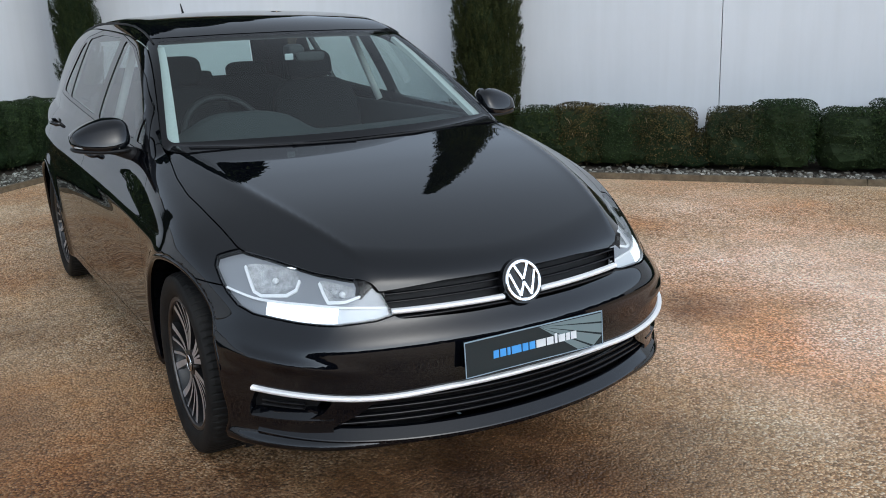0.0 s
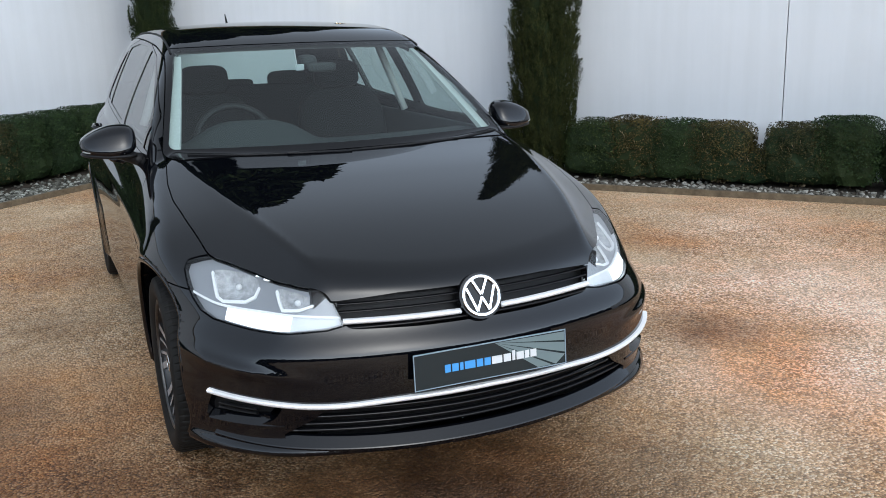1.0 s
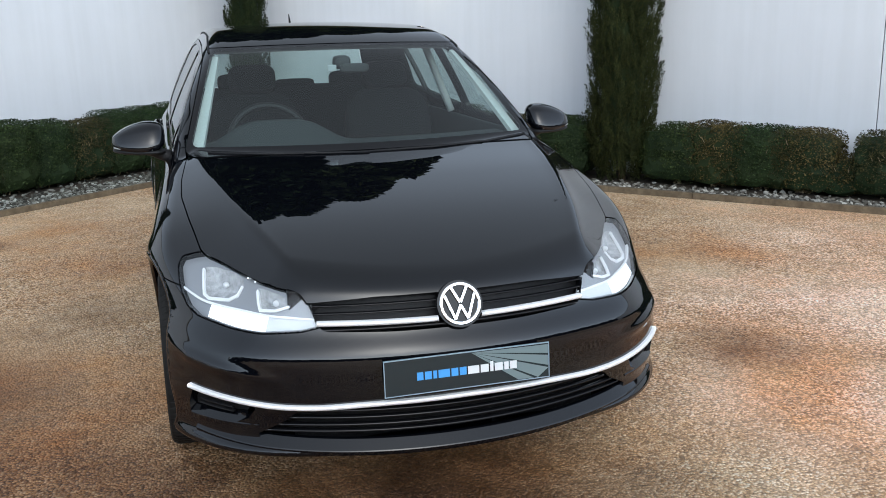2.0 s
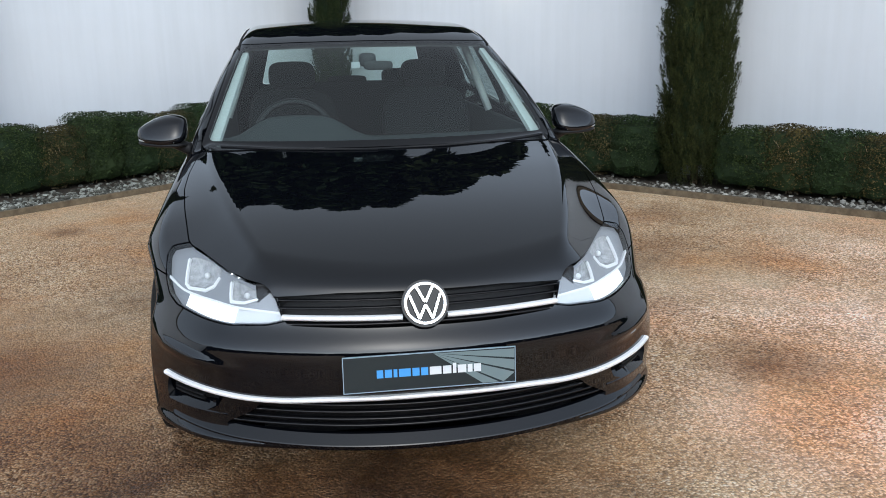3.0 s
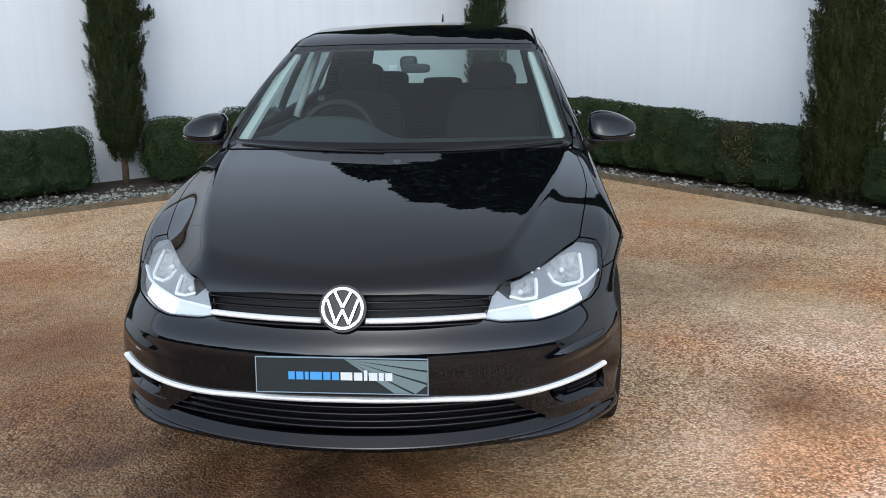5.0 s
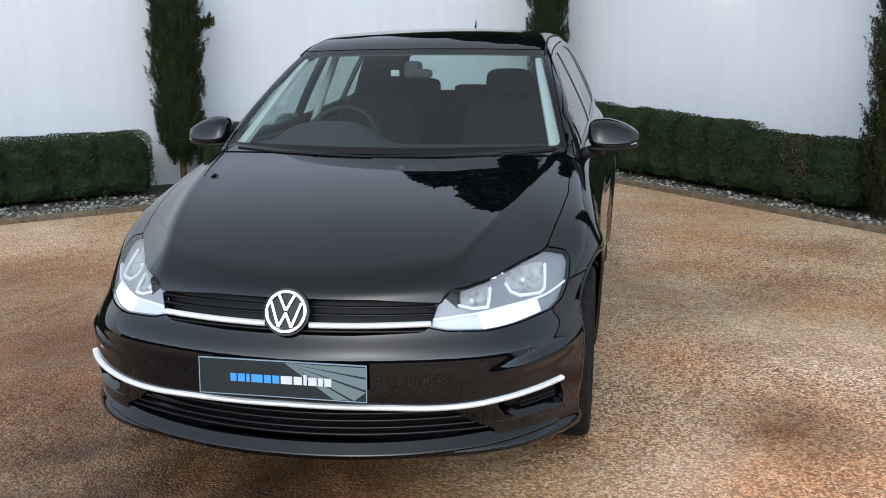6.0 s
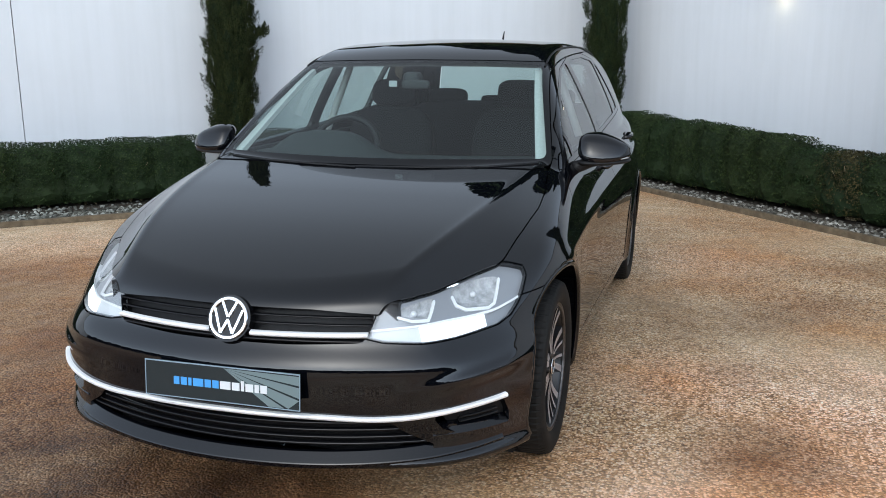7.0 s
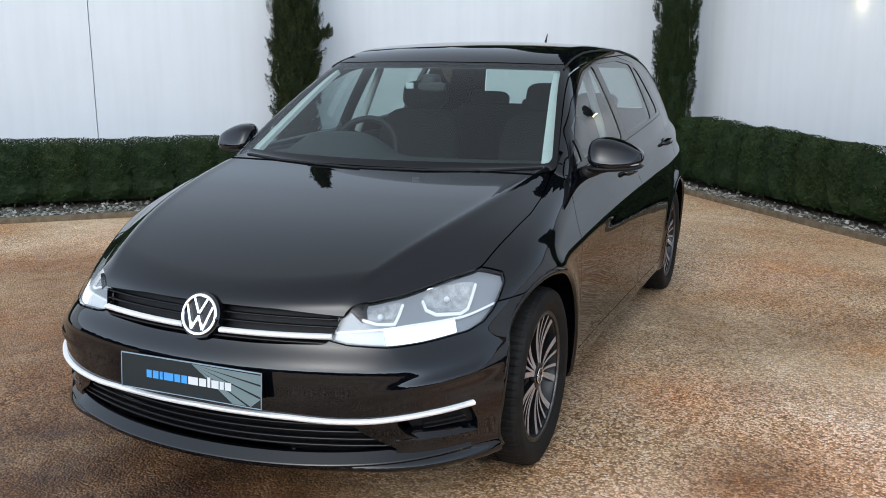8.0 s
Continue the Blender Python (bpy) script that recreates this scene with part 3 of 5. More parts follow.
opening_line = shape((0.555, 0.962), (0.73, 1.115), (0.95, 1.230), (1.30, 1.343), (1.70, 1.402), (2.15, 1.412), (2.50, 1.372), (2.63, 1.25), (2.71, 1.072), (1.50, 1.002), soft=1)
GLASSES = (
    ("quarter_light", shape((0.625, 0.985), (0.735, 1.088), (0.742, 0.993), soft=0)),
    ("side_window", shape((0.775, 0.998), (0.765, 1.115), (1.06, 1.248), (1.35, 1.340), (1.545, 1.368), (1.520, 1.022), soft=1)),
    ("side_window", shape((1.615, 1.028), (1.645, 1.378), (2.10, 1.390), (2.385, 1.366), (2.345, 1.070), soft=1)),
    ("quarter_light", shape((2.395, 1.075), (2.430, 1.355), (2.50, 1.335), (2.615, 1.115), (2.60, 1.088), soft=1)),
)
front_door_line = shape((0.44, 0.275), (0.405, 0.5), (0.385, 0.72), (0.43, 0.89), (0.53, 0.972), (0.60, 1.02), (1.60, 1.06), (1.60, 0.64), (1.60, 0.275), soft=1)
rear_door_line = shape((1.60, 1.06), (1.60, 0.64), (1.60, 0.275), (2.18, 0.275), (2.26, 0.42), (2.40, 0.62), (2.62, 0.74), (2.69, 0.92), (2.72, 1.09), soft=1)

screen_sheet, rest = split(rest, lambda p: np.maximum(screen_line(ax(p), p[:, 2]), p[:, 1] - 1.5))
windscreen = panel("windscreen", clip(screen_sheet, lambda p: sight_line(ax(p), p[:, 2])), WINDOW, car, 0.0, label="large raked windscreen")
windscreen.visible_shadow = False
panel("windscreen_border", clip(screen_sheet, lambda p: -sight_line(ax(p), p[:, 2])), GLOSS_BLACK, car, 0.006, label="black printed border round the windscreen")
hood_sheet, rest = split(rest, lambda p: np.maximum(hood_line(ax(p), p[:, 1]), 0.677 - 0.012 * np.clip((ax(p) - 0.25) / 0.2, 0, 1) - p[:, 2]))
hood = panel("bonnet", hood_sheet, PAINT, car, 0.02)
cowl_sheet, rest = split(rest, lambda p: np.maximum(np.maximum(ax(p) - 0.745, np.abs(p[:, 1] - 0.42) - 0.2), 0.9 - p[:, 2]), 0.002)
for side in (left, right):
    panel("scuttle", largest(clip(cowl_sheet, side)), PLASTIC, car, 0.01, 0.006, "matt black scuttle under the wipers")
grille_sheet, rest = split(rest, lambda p: np.maximum(grille_line(ax(p), p[:, 2]), p[:, 1] + 0.5), 0.002)
lamp_sheet, rest = split(rest, lambda p: np.maximum(lamp_line(ax(p) + 0.8 * p[:, 1], p[:, 2]), p[:, 1]), 0.004)
intake_sheet, rest = split(rest, lambda p: np.maximum(intake_line(ax(p), p[:, 2]), p[:, 1] + 0.5), 0.002)
pocket_sheet, rest = split(rest, lambda p: np.maximum(pocket_line(ax(p), p[:, 2]), p[:, 1] + 0.43), 0.002)
bumper_sheet, rest = split(rest, lambda p: np.maximum(p[:, 1] + 0.19, p[:, 2] - 0.664 - 0.05 * (p[:, 1] + 0.3)))
bumper = panel("front_bumper", bumper_sheet, PAINT, car, 0.03)
roof_sheet, rest = split(rest, lambda p: np.maximum(roof_line(ax(p), p[:, 1]), 1.2 - p[:, 2]))
panel("roof", roof_sheet, PAINT, car, 0.012)
rear_glass_line = shape((-0.2, 1.07), (0.57, 1.07), (0.50, 1.335), (-0.2, 1.345), soft=1)
glass_sheet, rest = split(rest, lambda p: np.maximum(rear_glass_line(ax(p), p[:, 2]), 3.0 - p[:, 1]))
panel("rear_window", glass_sheet, TINTED, car, 0.0, label="tinted rear window").visible_shadow = False
tail_sheet, rest = split(rest, lambda p: np.maximum(3.0 - p[:, 1], 0.62 - p[:, 2]))
panel("tailgate", tail_sheet, PAINT, car)
rear_sheet, rest = split(rest, lambda p: np.maximum(2.99 - p[:, 1], p[:, 2] - 0.62))
panel("rear_bumper", rear_sheet, PAINT, car, 0.02)

for side in (left, right):
    both, rest = split(rest, lambda p: np.maximum(np.maximum(opening_line(p[:, 1], p[:, 2]), side(p)), 0.4 - ax(p)), 0.003)
    panes = []
    for kind, line in GLASSES:
        cut, both = split(both, lambda p: line(p[:, 1], p[:, 2]), 0.0)
        panes.append((kind, cut))
    front, rest = split(rest, lambda p: np.maximum(np.maximum(front_door_line(p[:, 1], p[:, 2]), side(p)), 0.6 - ax(p)))
    rear, rest = split(rest, lambda p: np.maximum(np.maximum(rear_door_line(p[:, 1], p[:, 2]), side(p)), 0.6 - ax(p)))
    doors = (panel("front_door", front, PAINT, car, 0.03), panel("rear_door", rear, PAINT, car, 0.03))
    for (kind, cut), door in zip(panes, (doors[0], doors[0], doors[1], doors[1])):
        g = panel(kind, cut, SIDE_GLASS, door, 0.0, 0.004)
        g.visible_shadow = False
    panel("window_surround", both, GLOSS_BLACK, car, 0.02, label="gloss black window surround")
    wing, rest = split(rest, lambda p: np.maximum(np.maximum(np.maximum(p[:, 1] - 0.56, p[:, 2] - 1.0), side(p)), 0.5 - ax(p)))
    panel("front_wing", wing, PAINT, car, 0.03)
panel("body_shell", rest, PAINT, car, 0.02)


# ---- car details ----
def surface_y(x, z):
    """Where the nose meets a point of the front view."""
    hi = -1.0
    while hi < 0.4 and body_field(np.array([[x, hi, z]]))[0] > 0:
        hi += 0.01
    lo = hi - 0.01
    for _ in range(12):
        mid = (lo + hi) / 2
        if body_field(np.array([[x, mid, z]]))[0] < 0:
            hi = mid
        else:
            lo = mid
    return hi


def surface_x(y, z):
    lo, hi = 0.3, 1.1
    for _ in range(30):
        mid = (lo + hi) / 2
        if body_field(np.array([[mid, y, z]]))[0] < 0:
            lo = mid
        else:
            hi = mid
    return hi


def strip(name, pts, height, depth, mat, parent, label="", proud=0.0):
    """A bar along points of the nose (x, z), standing proud of the skin by depth; its section is rounded."""
    sec = [(-0.5, 0.0), (-0.42, 0.75), (-0.2, 1.0), (0.2, 1.0), (0.42, 0.75), (0.5, 0.0)]
    verts, faces = [], []
    for x, z in pts:
        at = np.array([[x, surface_y(x, z), z]])
        g = gradient(at)[0]
        g[2] = 0.0
        g /= np.linalg.norm(g)
        at = at[0] + g * (proud - 0.004)
        for h, d in sec:
            verts.append((at[0] + g[0] * d * (depth + 0.004), at[1] + g[1] * d * (depth + 0.004), z + h * height))
    k = len(sec)
    for i in range(len(pts) - 1):
        for j in range(k - 1):
            q = i * k + j
            faces.append((q, q + 1, q + k + 1, q + k))
    faces.append(tuple(range(k)))
    faces.append(tuple(range(len(verts) - 1, len(verts) - k - 1, -1)))
    return mesh_object(name, verts, faces, mat, parent, True, label)


def spaced(a, b, n):
    return [a + (b - a) * i / (n - 1) for i in range(n)]


def pushed_back(sheet, d):
    v, n, t = sheet
    return v + np.array((0, d, 0)), n, t


# radiator grille between the lamps: recessed backing, two thin slats and the bright strip
grille = panel("grille", pushed_back(grille_sheet, 0.05), PLASTIC, car, 0.0, label="black slatted radiator grille")
strip_z = curve_fn((-0.45, 0.609), (-0.2, 0.606), (0.0, 0.605), (0.2, 0.606), (0.45, 0.609))
for z0, half in ((0.656, 0.44), (0.634, 0.435)):
    strip("slat", [(x, z0 - 0.002 * abs(x)) for x in spaced(-half, half, 41)], 0.0065, 0.006, GLOSS_BLACK, grille, proud=-0.012)
strip("slat", [(x, 0.588) for x in spaced(-0.415, 0.415, 41)], 0.010, 0.006, GLOSS_BLACK, grille, proud=-0.008)
for sgn in (-1, 1):
    strip("bright_strip", [(sgn * x, float(strip_z(x))) for x in spaced(0.068, 0.426, 20)], 0.0165, 0.012, SATIN, grille, "satin chrome strip", proud=-0.003)

# lower intake with its ribs, and the side pockets
intake = panel("lower_intake", pushed_back(intake_sheet, 0.06), PLASTIC, car, 0.0, label="black ribbed lower air intake")
for z0, half in ((0.336, 0.50), (0.310, 0.525), (0.284, 0.565), (0.262, 0.60)):
    strip("rib", [(x, z0 + 0.012 * (abs(x) / 0.6) ** 2) for x in spaced(-half, half, 49)], 0.012, 0.010, GLOSS_BLACK, intake, proud=-0.022)
for side in (left, right):
    pocket = panel("side_intake", pushed_back(clip(pocket_sheet, side), 0.05), PLASTIC, car, 0.0, label="black blanked side intake")
    sgn = 1 if side is left else -1
    for z0 in (0.345, 0.330):
        strip("rib", [(sgn * x, z0 + 0.05 * (x - 0.7)) for x in spaced(0.69, 0.788, 8)], 0.006, 0.008, PLASTIC, pocket, proud=-0.02)
low_strip = curve_fn((0.0, 0.373), (0.3, 0.368), (0.45, 0.362), (0.55, 0.366), (0.62, 0.374), (0.70, 0.384), (0.80, 0.394))
strip("bumper_strip", [(x, float(low_strip(abs(x)))) for x in spaced(-0.800, 0.800, 81)], 0.017, 0.014, SATIN, car, "satin chrome strip across the bumper")



def ledge(name, rows, label=""):
    """A body-coloured blade along the nose; each row: x, then height and standing out of its upper, front and lower edge."""
    verts, faces = [], []
    for x, *edges in rows:
        z0 = edges[3][0]
        at = np.array([[x, surface_y(x, z0), z0]])
        g = gradient(at)[0] * (1, 1, 0)
        g /= np.linalg.norm(g)
        for z, d in edges:
            q = at[0] + g * d
            verts.append((q[0], q[1], z))
    k = len(rows[0]) - 1
    for i in range(len(rows) - 1):
        for j in range(k - 1):
            q = i * k + j
            faces.append((q, q + 1, q + k + 1, q + k))
    return mesh_object(name, verts, faces, PAINT, car, False, label)


lip_rows = []
for x in spaced(-0.79, 0.79, 81):
    z0 = 0.216 + 0.034 * (abs(x) / 0.79) ** 2.6
    lip_rows.append((x, (z0 + 0.031, -0.034), (z0 + 0.030, -0.020), (z0 + 0.003, 0.006), (z0, 0.008), (z0 - 0.014, 0.003), (z0 - 0.02, -0.03)))
ledge("bumper_lip", lip_rows, "black chin lip of the bumper")
for sgn in (-1, 1):
    rows = []
    for u in spaced(0.0, 1.0, 18):
        x = 0.612 + 0.192 * u
        top = 0.304 + 0.024 * min(1, u / 0.25) - 0.012 * max(0, u - 0.25)
        deep = -0.021 * min(1, u / 0.15)
        rows.append((sgn * x, (top, deep - 0.02), (top - 0.002, deep), (0.297, 0.004), (0.293, 0.004), (0.289, -0.012)))
    ledge("bumper_blade", rows if sgn > 0 else rows[::-1], "black blade under the side intake")
bm = bmesh.new()
box(bm, (-0.50, -0.66, 0.20), (0.50, -0.62, 0.70), None, 0.005)
part("radiator", bm, PLASTIC, car, "dark radiator behind the grille")

# number plate with printed blocks in place of its wording
plate_y = -0.848
m_plate = Matrix.Translation((0.002, plate_y, 0.460)) @ pose(0, 0, 0, -4, 0, 0)
bm = bmesh.new()
box(bm, (-0.26, -0.003, -0.056), (0.26, 0.003, 0.056), m_plate, 0.0025)
number_plate = part("number_plate", bm, PLATE, car, "dark show plate with blue and white print")
bm = bmesh.new()
box(bm, (-0.24, 0.004, -0.045), (0.24, 0.024, 0.045), m_plate)
part("plate_holder", bm, PLASTIC, number_plate)
for lo, hi in (((-0.26, -0.0045, 0.0525), (0.26, -0.002, 0.056)), ((-0.26, -0.0045, -0.056), (0.26, -0.002, -0.0535)), ((-0.26, -0.0045, -0.0534), (-0.2575, -0.002, 0.0524)), ((0.2575, -0.0045, -0.0534), (0.26, -0.002, 0.0524))):
    bm = bmesh.new()
    box(bm, lo, hi, m_plate)
    part("plate_edge", bm, PLATE_EDGE, number_plate)
x = -0.160
for i, (w, h) in enumerate(((0.024, 0.024), (0.026, 0.024), (0.016, 0.024), (0.040, 0.024), (0.026, 0.024), (0.026, 0.024), (0.040, 0.024), (0.030, 0.024), (0.015, 0.031), (0.030, 0.024), (0.019, 0.024), (0.026, 0.024))):
    bm = bmesh.new()
    blue = i < 6
    box(bm, (x, -0.0048, -0.014), (x + w - 0.005, -0.002, h - 0.014), m_plate)
    part("printed_block", bm, BLUE_INK if blue else WHITE_INK, number_plate, "bright blue print" if blue else "pale print")
    x += w
# a fan of pale bands that spreads from the upper edge to the corner
apex = (0.010, 0.050)
for (ax0, az0), (ax1, az1) in (((0.2565, 0.048), (0.2565, 0.020)), ((0.2565, 0.014), (0.2565, -0.018)), ((0.2565, -0.025), (0.222, -0.052)), ((0.208, -0.052), (0.158, -0.052))):
    bm = bmesh.new()
    ring_lo = []
    for px, pz in (apex, (ax0, az0), (ax1, az1)):
        ring_lo.append(bm.verts.new(m_plate @ Vector((px, -0.0036, pz))))
    ring_up = [bm.verts.new(m_plate @ Vector((px, -0.0016, pz))) for px, pz in (apex, (ax0, az0), (ax1, az1))]
    bm.faces.new(ring_lo), bm.faces.new(ring_up[::-1])
    for j in range(3):
        bm.faces.new((ring_lo[j], ring_up[j], ring_up[(j + 1) % 3], ring_lo[(j + 1) % 3]))
    part("printed_band", bm, TEAL_INK, number_plate, "grey-teal band of the print")

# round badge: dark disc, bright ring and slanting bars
m_badge = Matrix.Translation((0.0, -0.772, 0.643)) @ pose(0, 0, 0, 90 - 20, 0, 0)


def disc(bm, r, z0, z1, m, seg=48, bevel=0.0):
    made = bmesh.ops.create_cone(bm, cap_ends=True, segments=seg, radius1=r, radius2=r - bevel, depth=z1 - z0, matrix=m @ Matrix.Translation((0, 0, (z0 + z1) / 2)))
    return made["verts"]


def ring(r0, r1, z0, z1, m, seg=56):
    """A ring of flat rounded section about z."""
    verts, faces = [], []
    sec = ((r0, z0), (r0, z1 - 0.002), (r0 + 0.002, z1), (r1 - 0.002, z1), (r1, z1 - 0.002), (r1, z0))
    for k in range(seg):
        a = 2 * math.pi * k / seg
        for r, z in sec:
            verts.append(tuple(m @ Vector((r * math.cos(a), r * math.sin(a), z))))
    n = len(sec)
    for k in range(seg):
        for j in range(n):
            faces.append((k * n + j, k * n + (j + 1) % n, (k + 1) % seg * n + (j + 1) % n, (k + 1) % seg * n + j))
    return verts, faces


bm = bmesh.new()
disc(bm, 0.0715, -0.03, 0.008, m_badge)
badge = part("badge", bm, GLOSS_BLACK, car, "round black and chrome badge")
mesh_object("badge_ring", *ring(0.0545, 0.0650, 0.006, 0.016, m_badge), CHROME, badge, False, "chrome ring")


def bar(bm, a, b, w, z0, z1, m):
    """A slanting bar with a raised back between two points of a disc."""
    a, b = Vector((*a, 0)), Vector((*b, 0))
    d = (b - a).normalized()
    s = Vector((-d.y, d.x, 0)) * w / 2
    low = [bm.verts.new(m @ (p + q + Vector((0, 0, z0)))) for p, q in ((a, s), (a, -s), (b, -s), (b, s))]
    top = [bm.verts.new(m @ (p + q * 0.55 + Vector((0, 0, z1)))) for p, q in ((a, s), (a, -s), (b, -s), (b, s))]
    bm.faces.new(top)
    for j in range(4):
        bm.faces.new((low[j], low[(j + 1) % 4], top[(j + 1) % 4], top[j]))


for a, b in (((-0.024, 0.049), (-0.001, 0.004)), ((0.024, 0.049), (0.001, 0.004)), ((-0.047, 0.027), (-0.020, -0.046)), ((0.047, 0.027), (0.020, -0.046)), ((-0.020, -0.046), (0.0, -0.004)), ((0.020, -0.046), (0.0, -0.004))):
    bm = bmesh.new()
    bar(bm, a, b, 0.0135, 0.006, 0.015, m_badge)
    part("badge_bar", bm, CHROME, badge)

# headlamps: smoked housing, two bowls with bright edges, lit running light along the foot
drl_top = curve_fn((-0.16, 0.617), (-0.10, 0.621), (0.03, 0.630), (0.14, 0.634), (0.30, 0.635), (0.40, 0.639), (0.48, 0.650), (0.56, 0.663))
BOWLS = (
    shape((0.225, 0.693), (0.232, 0.714), (0.29, 0.726), (0.41, 0.732), (0.484, 0.727), (0.456, 0.70), (0.416, 0.664), (0.38, 0.652), (0.275, 0.657), (0.236, 0.669), soft=1),
    shape((-0.042, 0.662), (-0.037, 0.680), (0.03, 0.695), (0.13, 0.703), (0.155, 0.698), (0.126, 0.668), (0.096, 0.646), (0.005, 0.648), soft=1),
)
EDGES = (((0.472, 0.719), (0.443, 0.690), (0.412, 0.660), (0.378, 0.651), (0.272, 0.657), (0.234, 0.672), (0.227, 0.694)), ((0.140, 0.692), (0.115, 0.667), (0.092, 0.647), (0.02, 0.649), (-0.032, 0.660)))


def along_lamp(p):
    return ax(p) + 0.8 * p[:, 1]


def near_line(pts):
    """Distance from a bent line on the lamp's face."""
    q = np.array(pts) * (0.81, 1.0)

    def fn(p):
        at = np.stack([along_lamp(p) * 0.81, p[:, 2]], 1)
        d = np.full(len(at), 1e9)
        for a, b in zip(q[:-1], q[1:]):
            e = b - a
            u = np.clip((at - a) @ e / (e @ e), 0, 1)
            d = np.minimum(d, np.linalg.norm(at - a - u[:, None] * e, axis=1))
        return d
    return fn


def finer(sheet):
    """Each triangle cut into four."""
    v, n, t = sheet
    e = np.sort(np.concatenate([t[:, (0, 1)], t[:, (1, 2)], t[:, (2, 0)]]), 1)
    keys, inv = np.unique(e[:, 0] * len(v) + e[:, 1], return_inverse=True)
    inv = inv.ravel() + len(v)
    i, j = keys // len(v), keys % len(v)
    m = len(t)
    ab, bc, ca = inv[:m], inv[m:2 * m], inv[2 * m:]
    nn = n[i] + n[j]
    v2 = np.concatenate([v, (v[i] + v[j]) / 2])
    n2 = np.concatenate([n, nn / np.linalg.norm(nn, axis=1)[:, None]])
    t2 = np.concatenate([np.stack(c, 1) for c in ((t[:, 0], ab, ca), (ab, t[:, 1], bc), (ca, bc, t[:, 2]), (ab, bc, ca))])
    return v2, n2, t2


for sgn, side in ((1, left), (-1, right)):
    sheet = finer(finer(clip(lamp_sheet, side)))
    housing = clip(clip(sheet, lambda p: -BOWLS[0](along_lamp(p), p[:, 2])), lambda p: -BOWLS[1](along_lamp(p), p[:, 2]))
    lamp = panel("headlamp", housing, LAMP_DARK, car, 0.006, 0.020, "clear headlamp with lit running light")
    panel("lens", sheet, LENS, lamp, 0.0, 0.001, "clear lamp cover").visible_shadow = False
    panel("lamp_seal", clip(sheet, lambda p: -0.0042 - lamp_line(along_lamp(p), p[:, 2])), GLOSS_BLACK, lamp, 0.03, 0.002)
    foot = clip(sheet, lambda p: p[:, 2] - drl_top(along_lamp(p)))
    foot = clip(foot, lambda p: lamp_line(along_lamp(p), p[:, 2]) + 0.008)
    for k in range(9):
        lo_x, hi_x = 0.045 + 0.038 * k, 0.045 + 0.038 * (k + 1) - 0.005
        lit = clip(foot, lambda p: np.maximum(lo_x - along_lamp(p), along_lamp(p) - hi_x))
        panel("running_light", largest(lit), DAYLIGHT, lamp, 0.02, 0.012, "lit white running light")
    back = clip(foot, lambda p: along_lamp(p) - 0.042)
    panel("light_guide", largest(back), FAINT, lamp, 0.01, 0.016, "faintly lit clear light guide")
    edge = clip(sheet, lambda p: np.maximum(np.abs(p[:, 2] - drl_top(along_lamp(p)) - 0.003) - 0.0032, np.maximum(-0.14 - along_lamp(p), along_lamp(p) - 0.535)))
    panel("bright_edge", largest(edge), LIT_LINE, lamp, 0.01, 0.010)
    for line, outline in zip(EDGES, BOWLS):
        v, n, t = largest(clip(sheet, lambda p: outline(along_lamp(p), p[:, 2])))
        dip = np.clip(-outline(along_lamp(v), v[:, 2]), 0, 0.03)
        v = v - n * (0.021 + 1.3 * dip - 12.0 * dip * dip)[:, None]
        mesh_object("reflector", v.tolist(), t.tolist(), LAMP_SILVER, lamp, True, "bright faceted reflector bowl")
        far = near_line(line)
        panel("bright_edge", largest(clip(sheet, lambda p: far(p) - 0.0042)), LIT_LINE, lamp, 0.008, 0.015)
        cu, cz = (0.345, 0.700) if outline is BOWLS[0] else (0.05, 0.676)
        k = np.argmin((along_lamp(sheet[0]) - cu) ** 2 + (sheet[0][:, 2] - cz) ** 2)
        bm = bmesh.new()
        bmesh.ops.create_uvsphere(bm, u_segments=14, v_segments=8, radius=0.010, matrix=Matrix.Translation(Vector(sheet[0][k] - sheet[1][k] * 0.040)))
        part("bulb", bm, LAMP_GREY, lamp, "", True)


# ---- wheels ----
def tyre_section():
    return [(0.232, 0.088), (0.245, 0.098), (0.268, 0.104), (0.292, 0.103), (0.306, 0.096), (0.3135, 0.080), (0.3155, 0.060), (0.316, 0.030)]


def lathe(sec, seg=72, closed=False):
    verts, faces = [], []
    n = len(sec)
    for k in range(seg):
        a = 2 * math.pi * k / seg
        for r, x in sec:
            verts.append((x, r * math.cos(a), r * math.sin(a)))
    for k in range(seg):
        for j in range(n - (0 if closed else 1)):
            faces.append((k * n + j, k * n + (j + 1) % n, (k + 1) % seg * n + (j + 1) % n, (k + 1) % seg * n + j))
    return verts, faces


